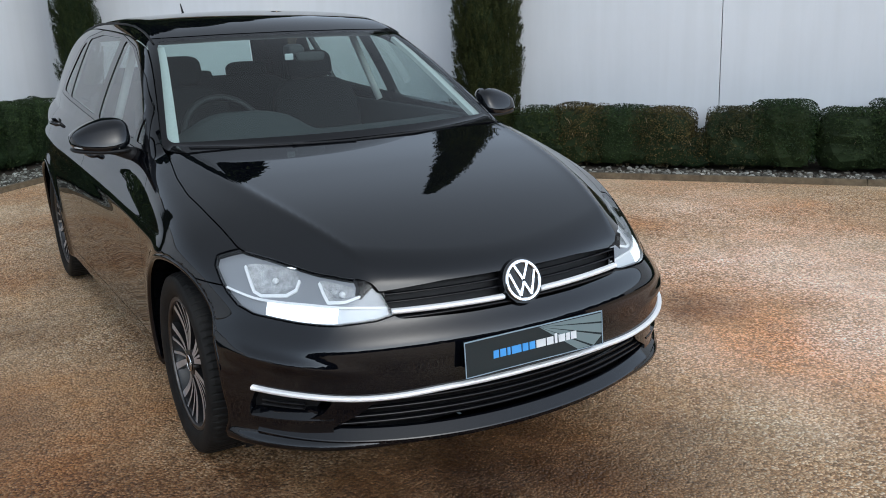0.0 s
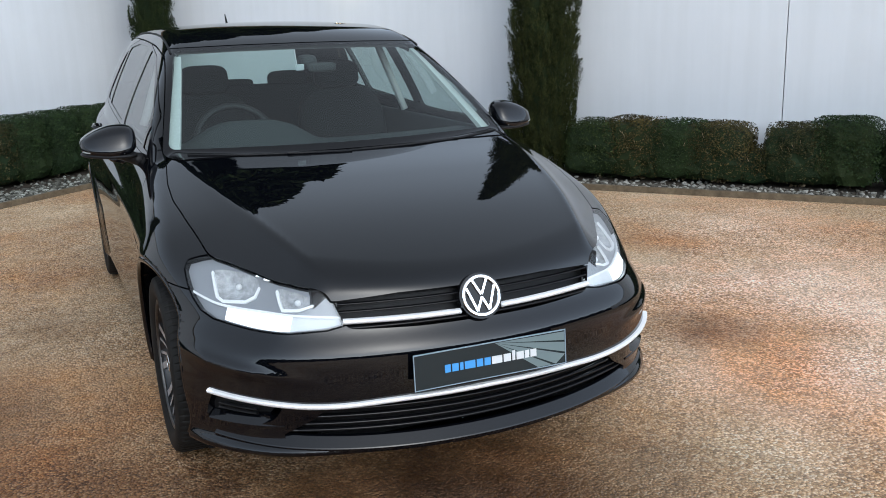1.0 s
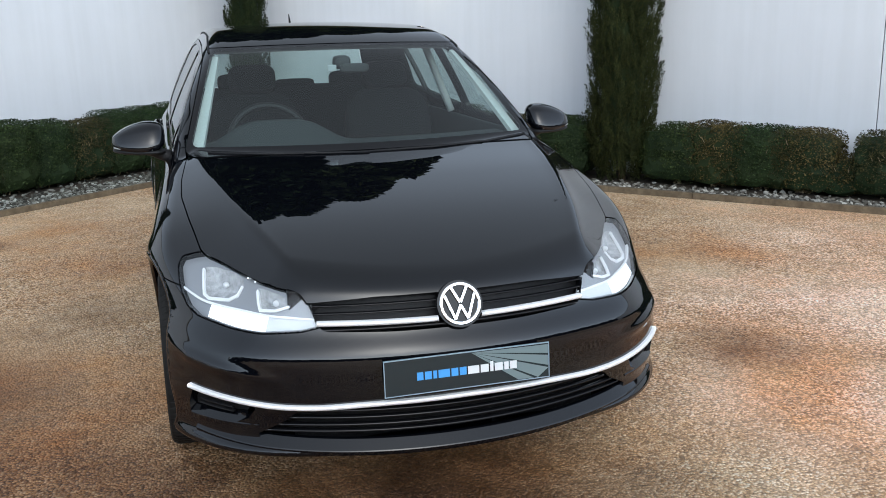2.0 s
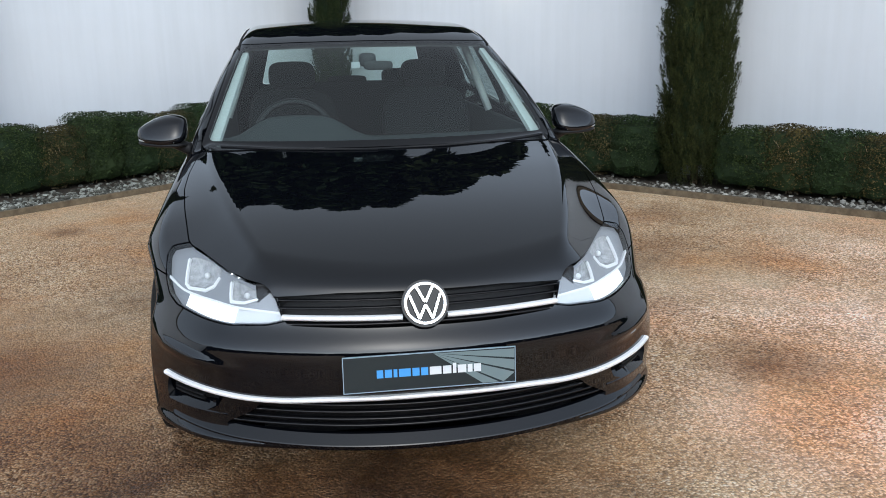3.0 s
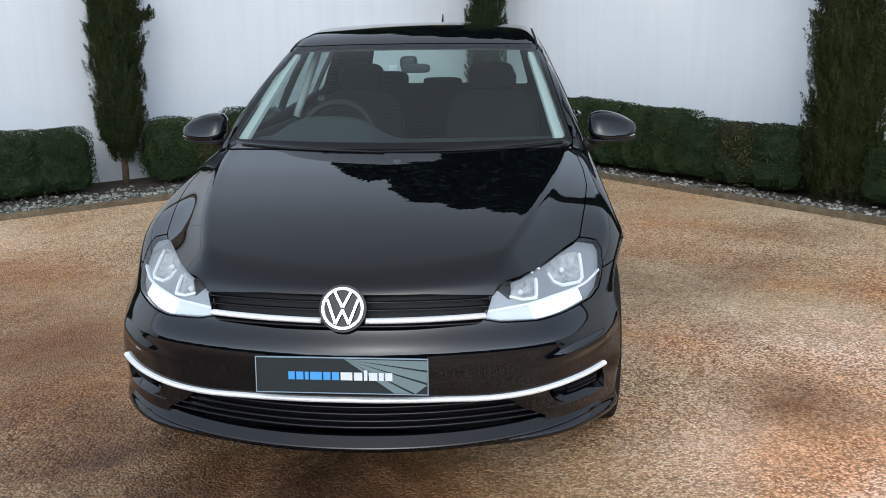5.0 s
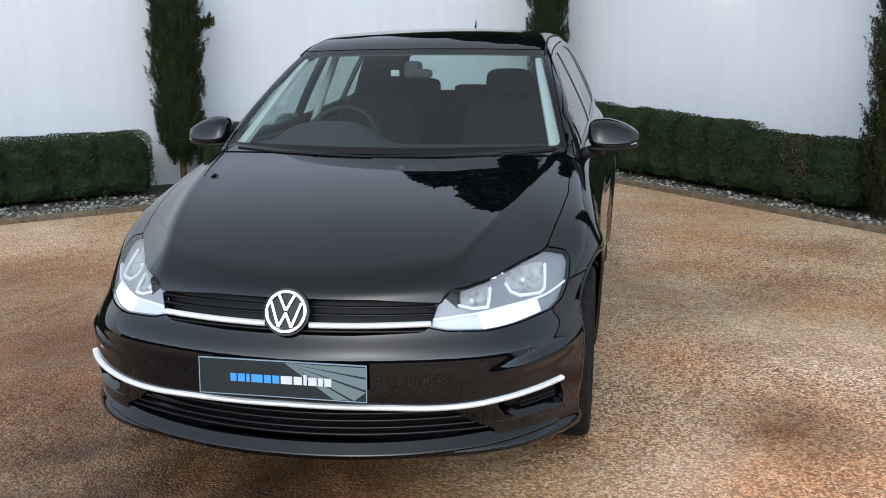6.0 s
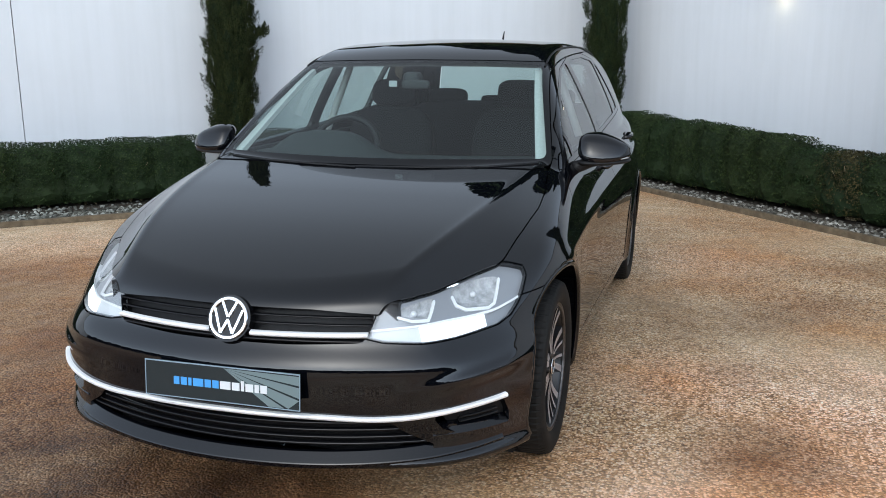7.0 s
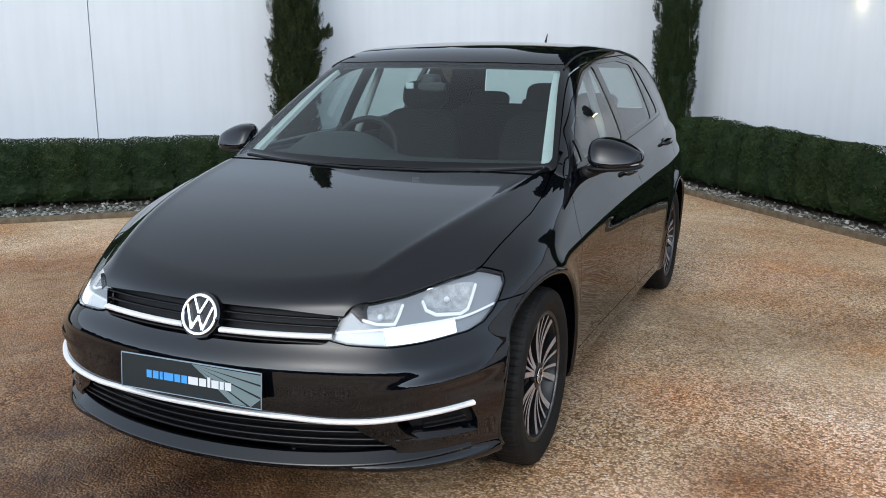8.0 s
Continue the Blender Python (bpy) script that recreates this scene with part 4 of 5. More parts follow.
def build_wheel(sgn, at):
    """A wheel whose outer face looks along +x (sgn 1) or -x."""
    m = Matrix.Translation(at) @ Matrix.Diagonal((sgn, 1, 1, 1))

    def put(vf, name, mat, parent, label="", smooth=True):
        v, f = vf
        f = [tuple(q) if sgn > 0 else tuple(q)[::-1] for q in f]
        return mesh_object(name, [tuple(m @ Vector(p)) for p in v], f, mat, parent, smooth, label)
    barrel = [(0.05, 0.02), (0.20, 0.005), (0.212, 0.03), (0.214, 0.070), (0.222, 0.086), (0.231, 0.090), (0.233, 0.086), (0.225, 0.0), (0.228, -0.09)]
    wheel = put(lathe(barrel), "wheel", WHEEL_BLACK, car, "black and machined multi-spoke alloy wheel")
    half = tyre_section()
    sec = half + [(0.316, 0.004), (0.309, 0.003), (0.309, -0.003), (0.316, -0.004)] + [(r, -x) for r, x in half[::-1]]
    # cross grooves run in from both shoulders between the tread blocks
    tv, tf = lathe(sec, 380)
    tv = [(x, y, z) if math.hypot(y, z) < 0.3125 or abs(x) < 0.004 or (i // len(sec)) % 5 else (x, y * 0.988, z * 0.988) for i, (x, y, z) in enumerate(tv)]
    tyre = put((tv, tf), "tyre", RUBBER, wheel, "black road tyre")
    for q in tyre.data.polygons:
        r = math.hypot(q.center.y - at[1], q.center.z - at[2])
        if r > 0.305:
            q.use_smooth = False
    put(ring_x(0.2185, 0.2235, 0.076, 0.0895), "rim_lip", STEEL, wheel, "narrow machined rim lip")
    # five fans of four thin blades each
    for fan in range(5):
        for blade in range(4):
            a0 = 2 * math.pi * fan / 5 + (blade - 1.5) * 0.16
            a1 = 2 * math.pi * fan / 5 + (blade - 1.5) * 0.25
            wide = 0.0115 if blade in (0, 3) else 0.0054
            v, f = [], []
            for i in range(7):
                u = i / 6
                r = 0.046 + u * 0.170
                a = a0 + (a1 - a0) * u ** 0.8
                w = wide * (0.75 + 0.55 * u)
                x = 0.074 - 0.010 * math.sin(math.pi * u) + 0.006 * u
                c = Vector((0, math.cos(a), math.sin(a)))
                s = Vector((0, -math.sin(a), math.cos(a)))
                for q, h in ((-w, -0.022), (-w * 0.85, 0.0), (w * 0.85, 0.0), (w, -0.022)):
                    p = c * r + s * q
                    v.append((x + h, p.y, p.z))
            for i in range(6):
                for j in range(3):
                    f.append((i * 4 + j, i * 4 + j + 1, i * 4 + 5 + j, i * 4 + 4 + j))
            ob = put((v, f), "spoke", ALLOY, wheel, "", False)
            ob.data.materials.append(WHEEL_BLACK)
            for p in ob.data.polygons:
                p.material_index = 0 if p.index % 3 == 1 else 1
    put(ring_x(0.0, 0.046, 0.055, 0.076), "hub", WHEEL_BLACK, wheel)
    put(ring_x(0.0, 0.029, 0.072, 0.081), "hub_cap", GLOSS_BLACK, wheel, "black hub cap with chrome edge")
    put(ring_x(0.0245, 0.029, 0.0805, 0.083), "hub_cap_edge", CHROME, wheel)
    for k in range(5):
        a = 2 * math.pi * (k + 0.5) / 5
        bv, bf = tube([(0.060, 0.040 * math.cos(a) * 1.15, 0.040 * math.sin(a) * 1.15), (0.079, 0.046 * math.cos(a), 0.046 * math.sin(a))], 0.007, 6)
        put((bv, bf), "wheel_bolt", STEEL, wheel, "", False)
    put(ring_x(0.07, 0.148, -0.01, 0.0), "brake_disc", STEEL, wheel, "bare steel brake disc")
    return wheel


def ring_x(r0, r1, x0, x1):
    return lathe([(max(r0, 0.0005), x0), (r1, x0), (r1, x1 - 0.002), (r1 - 0.002, x1), (max(r0, 0.0005), x1)], 48, True)


for sgn in (1, -1):
    for y in (-0.02, 2.637):
        build_wheel(sgn, (sgn * (0.780 if y < 1 else 0.792), y, 0.317))
for sgn in (1, -1):
    for y in (-0.035, 2.637):
        v, f = [], []
        for k in range(25):
            a = math.pi * (k / 24 * 1.3 - 0.15)
            for x in (0.50, 0.80):
                v.append((sgn * x, y + 0.395 * math.cos(a), 0.316 + 0.395 * math.sin(a)))
        f = [(2 * k, 2 * k + 1, 2 * k + 3, 2 * k + 2) for k in range(24)]
        mesh_object("wheel_arch_liner", v, f, PLASTIC, car, True)
        mid_y, mid_z, rad = (-0.035, 0.314, 0.384) if y < 1 else (2.637, 0.316, 0.376)
        lip = []
        for k in range(45):
            a = math.pi * (k / 44 * 1.16 - 0.08)
            far = (mid_y + (rad + 0.012) * math.cos(a), mid_z + (rad + 0.012) * math.sin(a))
            lip.append((sgn * (surface_x(*far) - 0.008), mid_y + (rad + 0.001) * math.cos(a), mid_z + (rad + 0.001) * math.sin(a)))
        mesh_object("arch_lip", *tube(lip, 0.0125, 8), PAINT, car, True)


# ---- door mirrors, handles, wipers, aerial ----
def egg(bm, centre, size, power, m=None, seg=28, rings=16):
    """A rounded block: a superellipsoid of half sizes."""
    made = bmesh.ops.create_uvsphere(bm, u_segments=seg, v_segments=rings, radius=1.0)["verts"]
    for v in made:
        c = [math.copysign(abs(q) ** power, q) for q in v.co]
        v.co = (m or Matrix()) @ (Vector(centre) + Vector((c[0] * size[0], c[1] * size[1], c[2] * size[2])))
    return made


for sgn in (1, -1):
    bm = bmesh.new()
    for v in egg(bm, (0, 0, 0), (0.108, 0.078, 0.060), 0.68):
        x, y, z = v.co
        taper = 1.0 - 0.42 * max(0.0, (x + 0.02) / 0.112) ** 1.4
        z = z * taper + (0.010 if z > 0 else 0.0) - 0.012 * x / 0.112
        y = min(y + 0.5 * z, 0.045) + 0.030 * x / 0.112
        v.co = (sgn * (0.925 + x), 0.665 + y, 1.030 + z)
    mirror = part("door_mirror", bm, PAINT, car, "black door mirror with clear indicator strip", True)
    mirror.location = (sgn * 0.004, 0.105, -0.012)
    bm = bmesh.new()
    for v in egg(bm, (0, 0, 0), (0.108, 0.082, 0.013), 0.72):
        x, y, z = v.co
        v.co = (sgn * (0.925 + x), 0.662 + min(y, 0.03) + 0.03 * x / 0.112, 0.981 + z + 0.006 * max(0, x) / 0.1)
    part("mirror_base", bm, PLASTIC, mirror, "matt black mirror base", True)
    path = []
    for k in range(15):
        u = k / 14
        x = -0.055 + 0.155 * u
        path.append((sgn * (0.925 + x), 0.6675 - 0.0855 * (1 - (abs(x) / 0.120) ** 2.6) ** 0.5 + 0.028 * x / 0.112, 0.995 + 0.008 * u ** 2))
    mesh_object("indicator", *tube(path, [0.0042] * 13 + [0.004, 0.0025], 8), PALE_PLASTIC, mirror, True, "clear indicator strip")
    bm = bmesh.new()
    for v in egg(bm, (0, 0, 0), (0.09, 0.004, 0.052), 0.75):
        v.co = (sgn * (0.93 + v.co.x), 0.702 + v.co.y + 0.03 * v.co.x / 0.112, 1.03 + v.co.z * (1 - 0.3 * v.co.x / 0.1))
    part("mirror_glass", bm, CHROME, mirror, "silvered mirror glass", True)
    v, f = tube([(sgn * 0.795, 0.62, 0.955), (sgn * 0.825, 0.635, 0.962), (sgn * 0.865, 0.65, 0.978), (sgn * 0.90, 0.66, 0.99)], [0.030, 0.026, 0.024, 0.026], 12)
    mesh_object("mirror_arm", v, f, PLASTIC, mirror, True, "black mirror arm")
    for y, z, name in ((1.42, 0.875, "front_door"), (2.44, 0.925, "rear_door")):
        door = [o for o in car.children if o.name.startswith(name) and (sum((w.co.x for w in o.data.vertices)) * sgn > 0)][0]
        x = surface_x(y, z)
        v, f = tube([(sgn * (x - 0.004), y - 0.10, z - 0.001), (sgn * (x + 0.022), y - 0.085, z), (sgn * (x + 0.030), y, z + 0.002), (sgn * (x + 0.022), y + 0.085, z + 0.005), (sgn * (x - 0.004), y + 0.10, z + 0.005)], [0.010, 0.012, 0.013, 0.012, 0.010], 10)
        mesh_object("door_handle", v, f, PAINT, door, True, "black pull handle")
        bm = bmesh.new()
        egg(bm, (sgn * (x - 0.006), y, z), (0.010, 0.072, 0.024), 0.8)
        part("handle_recess", bm, GLOSS_BLACK, door, "", True)

for pts in (((0.70, 0.478), (0.50, 0.395), (0.25, 0.345), (-0.06, 0.335)), ((-0.03, 0.325), (-0.22, 0.343), (-0.45, 0.385), (-0.66, 0.455))):
    path = []
    for x, y in pts:
        z = 0.9
        while z < 1.2 and body_field(np.array([[x, y, z]]))[0] < 0:
            z += 0.004
        path.append((x, y, z + 0.001))
    v, f = tube(path, 0.0045, 6)
    wiper = mesh_object("wiper", v, f, PLASTIC, car, True, "black windscreen wiper at rest")
    v, f = tube([tuple(Vector(p) + Vector((0, 0.016, 0.0))) for p in path], 0.004, 4)
    mesh_object("wiper_blade", v, f, RUBBER, wiper, False)
    mid = Vector(path[1]).lerp(Vector(path[2]), 0.2)
    bm = bmesh.new()
    box(bm, mid + Vector((-0.024, -0.004, -0.002)), mid + Vector((0.024, 0.008, 0.006)), None, 0.003)
    part("wiper_joint", bm, PLASTIC, wiper)

v, f = tube([(0, 2.80, 1.43), (0, 2.82, 1.462), (0, 2.85, 1.50), (0, 2.885, 1.548)], [0.014, 0.011, 0.007, 0.003], 8)
mesh_object("aerial", v, f, PLASTIC, car, True, "short black roof aerial")
for sgn in (1, -1):
    rail = []
    for k in range(24):
        y = 1.13 + 1.87 * k / 23
        x = 0.600 - 0.018 * min(1, (y - 1.13) / 0.4) - 0.008 * max(0, y - 1.6)
        z = 1.2
        while body_field(np.array([[x, y, z]]))[0] < 0:
            z += 0.003
        rail.append((sgn * x, y, z + 0.001))
    mesh_object("roof_moulding", *tube(rail, 0.005, 6), PLASTIC, car, True)


# ---- inside the car ----
def soft_box(name, lo, hi, mat, parent, power=0.45, m=None, label=""):
    lo, hi = Vector(lo), Vector(hi)
    bm = bmesh.new()
    egg(bm, (lo + hi) / 2, (hi - lo) / 2, power, m, 24, 14)
    return part(name, bm, mat, parent, label, True)


bm = bmesh.new()
box(bm, (-0.72, 0.3, 0.28), (0.72, 3.1, 0.34), None, 0.02)
part("cabin_floor", bm, PLASTIC, car)
v, f = [], []
sec = ((0.50, 0.955), (0.56, 0.965), (0.68, 0.975), (0.80, 0.972), (0.87, 0.945), (0.90, 0.88), (0.88, 0.70), (0.80, 0.50))
for i in range(31):
    x = -0.70 + 1.4 * i / 30
    hump = 0.10 * math.exp(-((x + 0.34) / 0.23) ** 4)
    for j, (y, z) in enumerate(sec):
        v.append((x, y + 0.10 * (x / 0.7) ** 2 - 0.03, z + (hump if 2 <= j <= 4 else 0.0)))
n = len(sec)
for i in range(30):
    for j in range(n - 1):
        f.append((i * n + j, i * n + j + 1, (i + 1) * n + j + 1, (i + 1) * n + j))
mesh_object("dashboard", v, f, DASH, car, True, "dark grey dashboard")

m_wheel = Matrix.Translation((-0.36, 0.985, 0.955)) @ pose(0, 0, 0, 62, 0, 0)
pts = [tuple(m_wheel @ Vector((0.178 * math.cos(2 * math.pi * k / 40), 0.178 * math.sin(2 * math.pi * k / 40), 0))) for k in range(41)]
steering = mesh_object("steering_wheel", *tube(pts, 0.0155, 10, False), PLASTIC, car, True, "black three-spoke steering wheel")
soft_box("airbag", (-0.08, -0.065, -0.04), (0.08, 0.065, 0.02), PLASTIC, steering, 0.6, m_wheel)
for a in (0.05, math.pi - 0.05, -math.pi / 2):
    mesh_object("wheel_spoke", *tube([tuple(m_wheel @ Vector((0.05 * math.cos(a), 0.05 * math.sin(a), -0.01))), tuple(m_wheel @ Vector((0.18 * math.cos(a), 0.18 * math.sin(a), 0)))], 0.014, 8), PLASTIC, steering, True)

for x, y, rows in ((-0.36, 1.55, 1), (0.36, 1.55, 1)):
    seat = soft_box("seat", (x - 0.26, y - 0.50, 0.36), (x + 0.26, y + 0.05, 0.60), CLOTH, car, 0.5, label="charcoal cloth front seat")
    lean = Matrix.Translation((x, y, 0.55)) @ pose(0, 0, 0, -16, 0, 0)
    soft_box("backrest", (-0.245, -0.07, -0.06), (0.245, 0.07, 0.60), CLOTH, seat, 0.5, lean)
    soft_box("headrest", (-0.125, -0.05, 0.60), (0.125, 0.05, 0.750), CLOTH, seat, 0.55, lean)
    for q in (-0.05, 0.05):
        mesh_object("headrest_post", *tube([tuple(lean @ Vector((q, 0, 0.54))), tuple(lean @ Vector((q, 0, 0.66)))], 0.006, 6), CHROME, seat, True)
bench = soft_box("rear_bench", (-0.64, 2.05, 0.36), (0.64, 2.60, 0.60), CLOTH, car, 0.4, label="charcoal cloth rear bench")
lean = Matrix.Translation((0, 2.60, 0.55)) @ pose(0, 0, 0, -20, 0, 0)
soft_box("backrest", (-0.64, -0.07, -0.06), (0.64, 0.07, 0.58), CLOTH, bench, 0.35, lean)
for x in (-0.36, 0.0, 0.36):
    soft_box("headrest", (x - 0.13, -0.045, 0.56), (x + 0.13, 0.045, 0.665 if x else 0.62), CLOTH, bench, 0.5, lean)
bm = bmesh.new()
box(bm, (-0.60, 2.78, 0.98), (0.60, 3.18, 1.0), None, 0.005)
part("parcel_shelf", bm, CLOTH, car)

# lining: pale along the pillars, under the roof darkened by painted shade
panel("headliner", clip(roof_sheet, lambda p: np.maximum(p[:, 1] - 2.95, 1.06 - p[:, 1])), SHADED_LINING, car, 0.0, 0.035, "cloth roof lining, its grey painted as shade")
for sgn in (1, -1):
    def inset(p):
        return 0.722 - 0.372 * (p[:, 2] - 1.0) - sgn * p[:, 0]
    lining = clip(screen_sheet, lambda p: np.maximum(-0.004 - inset(p), inset(p) - 0.040 + 0.034 * (p[:, 2] - 1.0)))
    lining = clip(lining, lambda p: np.maximum(1.002 - p[:, 2], p[:, 2] - 1.362))
    panel("pillar_trim", lining, HEADLINER, car, 0.02, 0.022, "pale grey pillar lining")
    path = [(sgn * (0.700 - 0.135 * u), 1.575 + 0.04 * u, 1.0 + 0.36 * u) for u in spaced(0, 1, 6)]
    mesh_object("pillar_trim", *tube(path, 0.020, 8), HEADLINER, car, True)
    bm = bmesh.new()
    box(bm, (sgn * 0.735 - 0.012, 0.62, 0.45), (sgn * 0.735 + 0.012, 2.75, 0.985), None, 0.01)
    part("door_lining", bm, DASH, car)

soft_box("interior_mirror", (-0.030, 0.905, 1.258), (0.105, 0.930, 1.300), MIRROR_GREY, car, 0.5, label="dark grey interior mirror")
bm = bmesh.new()
box(bm, (-0.024, 0.9315, 1.264), (0.098, 0.934, 1.294), None, 0.003)
part("interior_mirror_glass", bm, CHROME, car)
soft_box("sensor_housing", (-0.045, 0.955, 1.270), (0.035, 1.06, 1.334), MIRROR_GREY, car, 0.6, label="dark grey sensor housing behind the screen")

bm = bmesh.new()
box(bm, (-0.088, 0.900, 1.268), (-0.048, 0.907, 1.296), None, 0.004)
part("pale_sensor", bm, PALE_PLASTIC, car, "small pale sensor beside the interior mirror")


# ---- planting ----
def leaf_mesh(name, centres, normals, ups, length, width, mat):
    """Many small pointed leaves, each a folded pair of triangles round its midrib."""
    n = len(centres)
    side = np.cross(ups, normals)
    side /= np.maximum(np.linalg.norm(side, axis=1), 1e-9)[:, None]
    L, W = length[:, None], width[:, None]
    p = np.stack([centres - ups * L * 0.5, centres + side * W * 0.5 + normals * W * 0.15, centres + ups * L * 0.5, centres - side * W * 0.5 + normals * W * 0.15], 1).reshape(-1, 3)
    me = bpy.data.meshes.new(name)
    me.vertices.add(4 * n)
    me.vertices.foreach_set("co", p.ravel())
    me.loops.add(4 * n)
    me.loops.foreach_set("vertex_index", np.arange(4 * n))
    me.polygons.add(n)
    me.polygons.foreach_set("loop_start", np.arange(0, 4 * n, 4))
    me.materials.append(mat)
    me.update()
    me.validate()
    return me


def unit(a):
    return a / np.maximum(np.linalg.norm(a, axis=1), 1e-9)[:, None]


def lumps(p, scale, seed):
    """A cheap smooth noise of points, about -1 to 1."""
    rs = np.random.RandomState(seed)
    out = np.zeros(len(p))
    for k in range(6):
        d = rs.normal(size=3) * scale * (1 + 0.5 * k)
        out += np.sin(p @ d + rs.uniform(0, 6.28)) / (1 + 0.5 * k)
    return out / 2.2


def build_bush(seed, length, depth, height, leaves, mat, label, openness):
    """A clipped box plant: a few stems and a shell of small leaves, thinner near the foot."""
    rs = np.random.RandomState(seed)
    holder = new("box_plant")
    tagged(holder, label, "shrub", "hedge plants")
    u = unit(rs.normal(size=(leaves * 3, 3)))
    q = np.abs(u) ** 6
    u = u / (q.sum(1) ** (1 / 6))[:, None]
    depth_in = rs.uniform(0, 1, len(u)) ** 1.6 * 0.42
    p = u * (1 - depth_in)[:, None]
    p = p * (length / 2, depth / 2, height / 2)
    bulge = lumps(p, 9.0, seed + 5)
    p = p * (1 + 0.06 * bulge)[:, None]
    p[:, 2] += height / 2 + 0.05
    keep = rs.uniform(0, 1, len(p)) < np.clip(0.18 + 1.1 * (p[:, 2] / height) ** 0.8, 0, 1)
    keep &= (lumps(p, 16.0, seed + 9) > -1.0 + openness) & (p[:, 2] > 0.05)
    p, u = p[keep][:leaves], u[keep][:leaves]
    n = unit(u + rs.normal(size=p.shape) * 0.65 + (0, 0, 0.35))
    up = unit(np.cross(n, rs.normal(size=p.shape)) + (0, 0, 0.2))
    ob = new("foliage", leaf_mesh("foliage", p, n, up, rs.uniform(0.013, 0.024, len(p)), rs.uniform(0.008, 0.014, len(p)), mat))
    ob.parent = holder
    # dark core painted as inner shade, tighter than leaf shell, open near the foot
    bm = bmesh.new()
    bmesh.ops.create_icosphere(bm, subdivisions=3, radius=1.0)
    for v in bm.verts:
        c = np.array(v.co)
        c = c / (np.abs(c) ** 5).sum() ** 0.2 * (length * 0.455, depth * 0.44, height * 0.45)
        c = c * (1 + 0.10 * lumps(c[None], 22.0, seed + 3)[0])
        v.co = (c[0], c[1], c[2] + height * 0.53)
    part("inner_growth", bm, FAR_LEAF, holder, "dark core painted as the plant's inner shade")
    for k in range(26 if openness > 0.32 else 8 if openness > 0.2 else 3):
        a = rs.uniform(0, 6.28)
        foot = Vector((rs.uniform(-0.06, 0.06), rs.uniform(-0.05, 0.05), 0.0))
        head = Vector((math.cos(a) * length * 0.46, math.sin(a) * depth * 0.50, height * rs.uniform(0.6, 0.95)))
        mid = foot.lerp(head, 0.45) + Vector((rs.uniform(-0.03, 0.03), rs.uniform(-0.03, 0.03), 0.03))
        mesh_object("stem", *tube([foot, mid, head], [0.008, 0.0055, 0.002], 5, False), TWIG, holder, True)
    return holder


TWIG = mottled("pale_twig", (0.20, 0.15, 0.09), (0.36, 0.29, 0.19), 40.0, 0.9)
DENSE = [build_bush(11 + k, 0.54, 0.50, 0.62, 17500, BOX_LEAF, "clipped green box plant in the hedge", 0.12) for k in range(3)]
THIN = [build_bush(31 + k, 0.58, 0.48, 0.56, 14500, BOX_LEAF, "thin green box plant with bare stems below", 0.30) for k in range(2)]
BRONZE = [build_bush(51 + k, 0.56, 0.48, 0.56, 13500, DRY_LEAF, "bronzed box plant with bare stems showing", 0.42) for k in range(2)]
SMALL = [build_bush(71, 0.40, 0.36, 0.34, 3600, DRY_LEAF, "short sparse bronzed box plant", 0.4)]
first_use = set()


def plant(kinds, side, off, s, tall, turn):
    ob = kinds[int(s * 7) % len(kinds)]
    d = RIGHT_D if side == "right" else LEFT_D
    yaw = math.degrees(math.atan2(d.y, d.x)) + turn
    p = along(side, off, s, 0.03)
    m = pose(p.x, p.y, p.z, 0, 0, yaw)
    if ob.name in first_use:
        ob = copy_thing(ob, m)
    else:
        first_use.add(ob.name)
        ob.matrix_basis = m
    ob.scale = (1.0, 1.0, tall * (0.95 if s < 5.0 else 0.88))


rs = np.random.RandomState(4)
HEDGE_R, HEDGE_L = KERB_R + 0.47, KERB_L + 0.78
pattern_r = {5.72: THIN, 6.10: BRONZE, 6.46: THIN, 6.80: BRONZE, 7.10: SMALL, 7.44: BRONZE, 7.80: DENSE, 8.34: THIN, 8.72: DENSE}
s = 1.05
while s < 5.0:
    plant(DENSE if s < 3.7 else (BRONZE if int(s * 10) % 3 == 0 else THIN), "right", HEDGE_R, s, 1.12 - 0.035 * s + rs.uniform(-0.03, 0.03), rs.choice([0, 180]) + rs.uniform(-4, 4))
    s += 0.40
for s, kinds in pattern_r.items():
    plant(kinds, "right", HEDGE_R, s, rs.uniform(0.97, 1.05), rs.choice([0, 180]) + rs.uniform(-6, 6))
s = 9.1
while s < 14.6:
    plant(DENSE if int(s * 10) % 3 else THIN, "right", HEDGE_R, s, rs.uniform(0.92, 1.0), rs.choice([0, 180]) + rs.uniform(-5, 5))
    s += 0.42
s = 1.0
while s < 4.5:
    plant(BRONZE if abs(s - 3.9) < 0.12 or abs(s - 2.7) < 0.12 else DENSE, "left", HEDGE_L, s, rs.uniform(0.98, 1.06), rs.choice([0, 180]) + rs.uniform(-4, 4))
    s += 0.405
s = 5.28
while s < 12.5:
    plant(DENSE, "left", HEDGE_L, s, rs.uniform(1.0, 1.05), rs.choice([0, 180]) + rs.uniform(-4, 4))
    s += 0.41


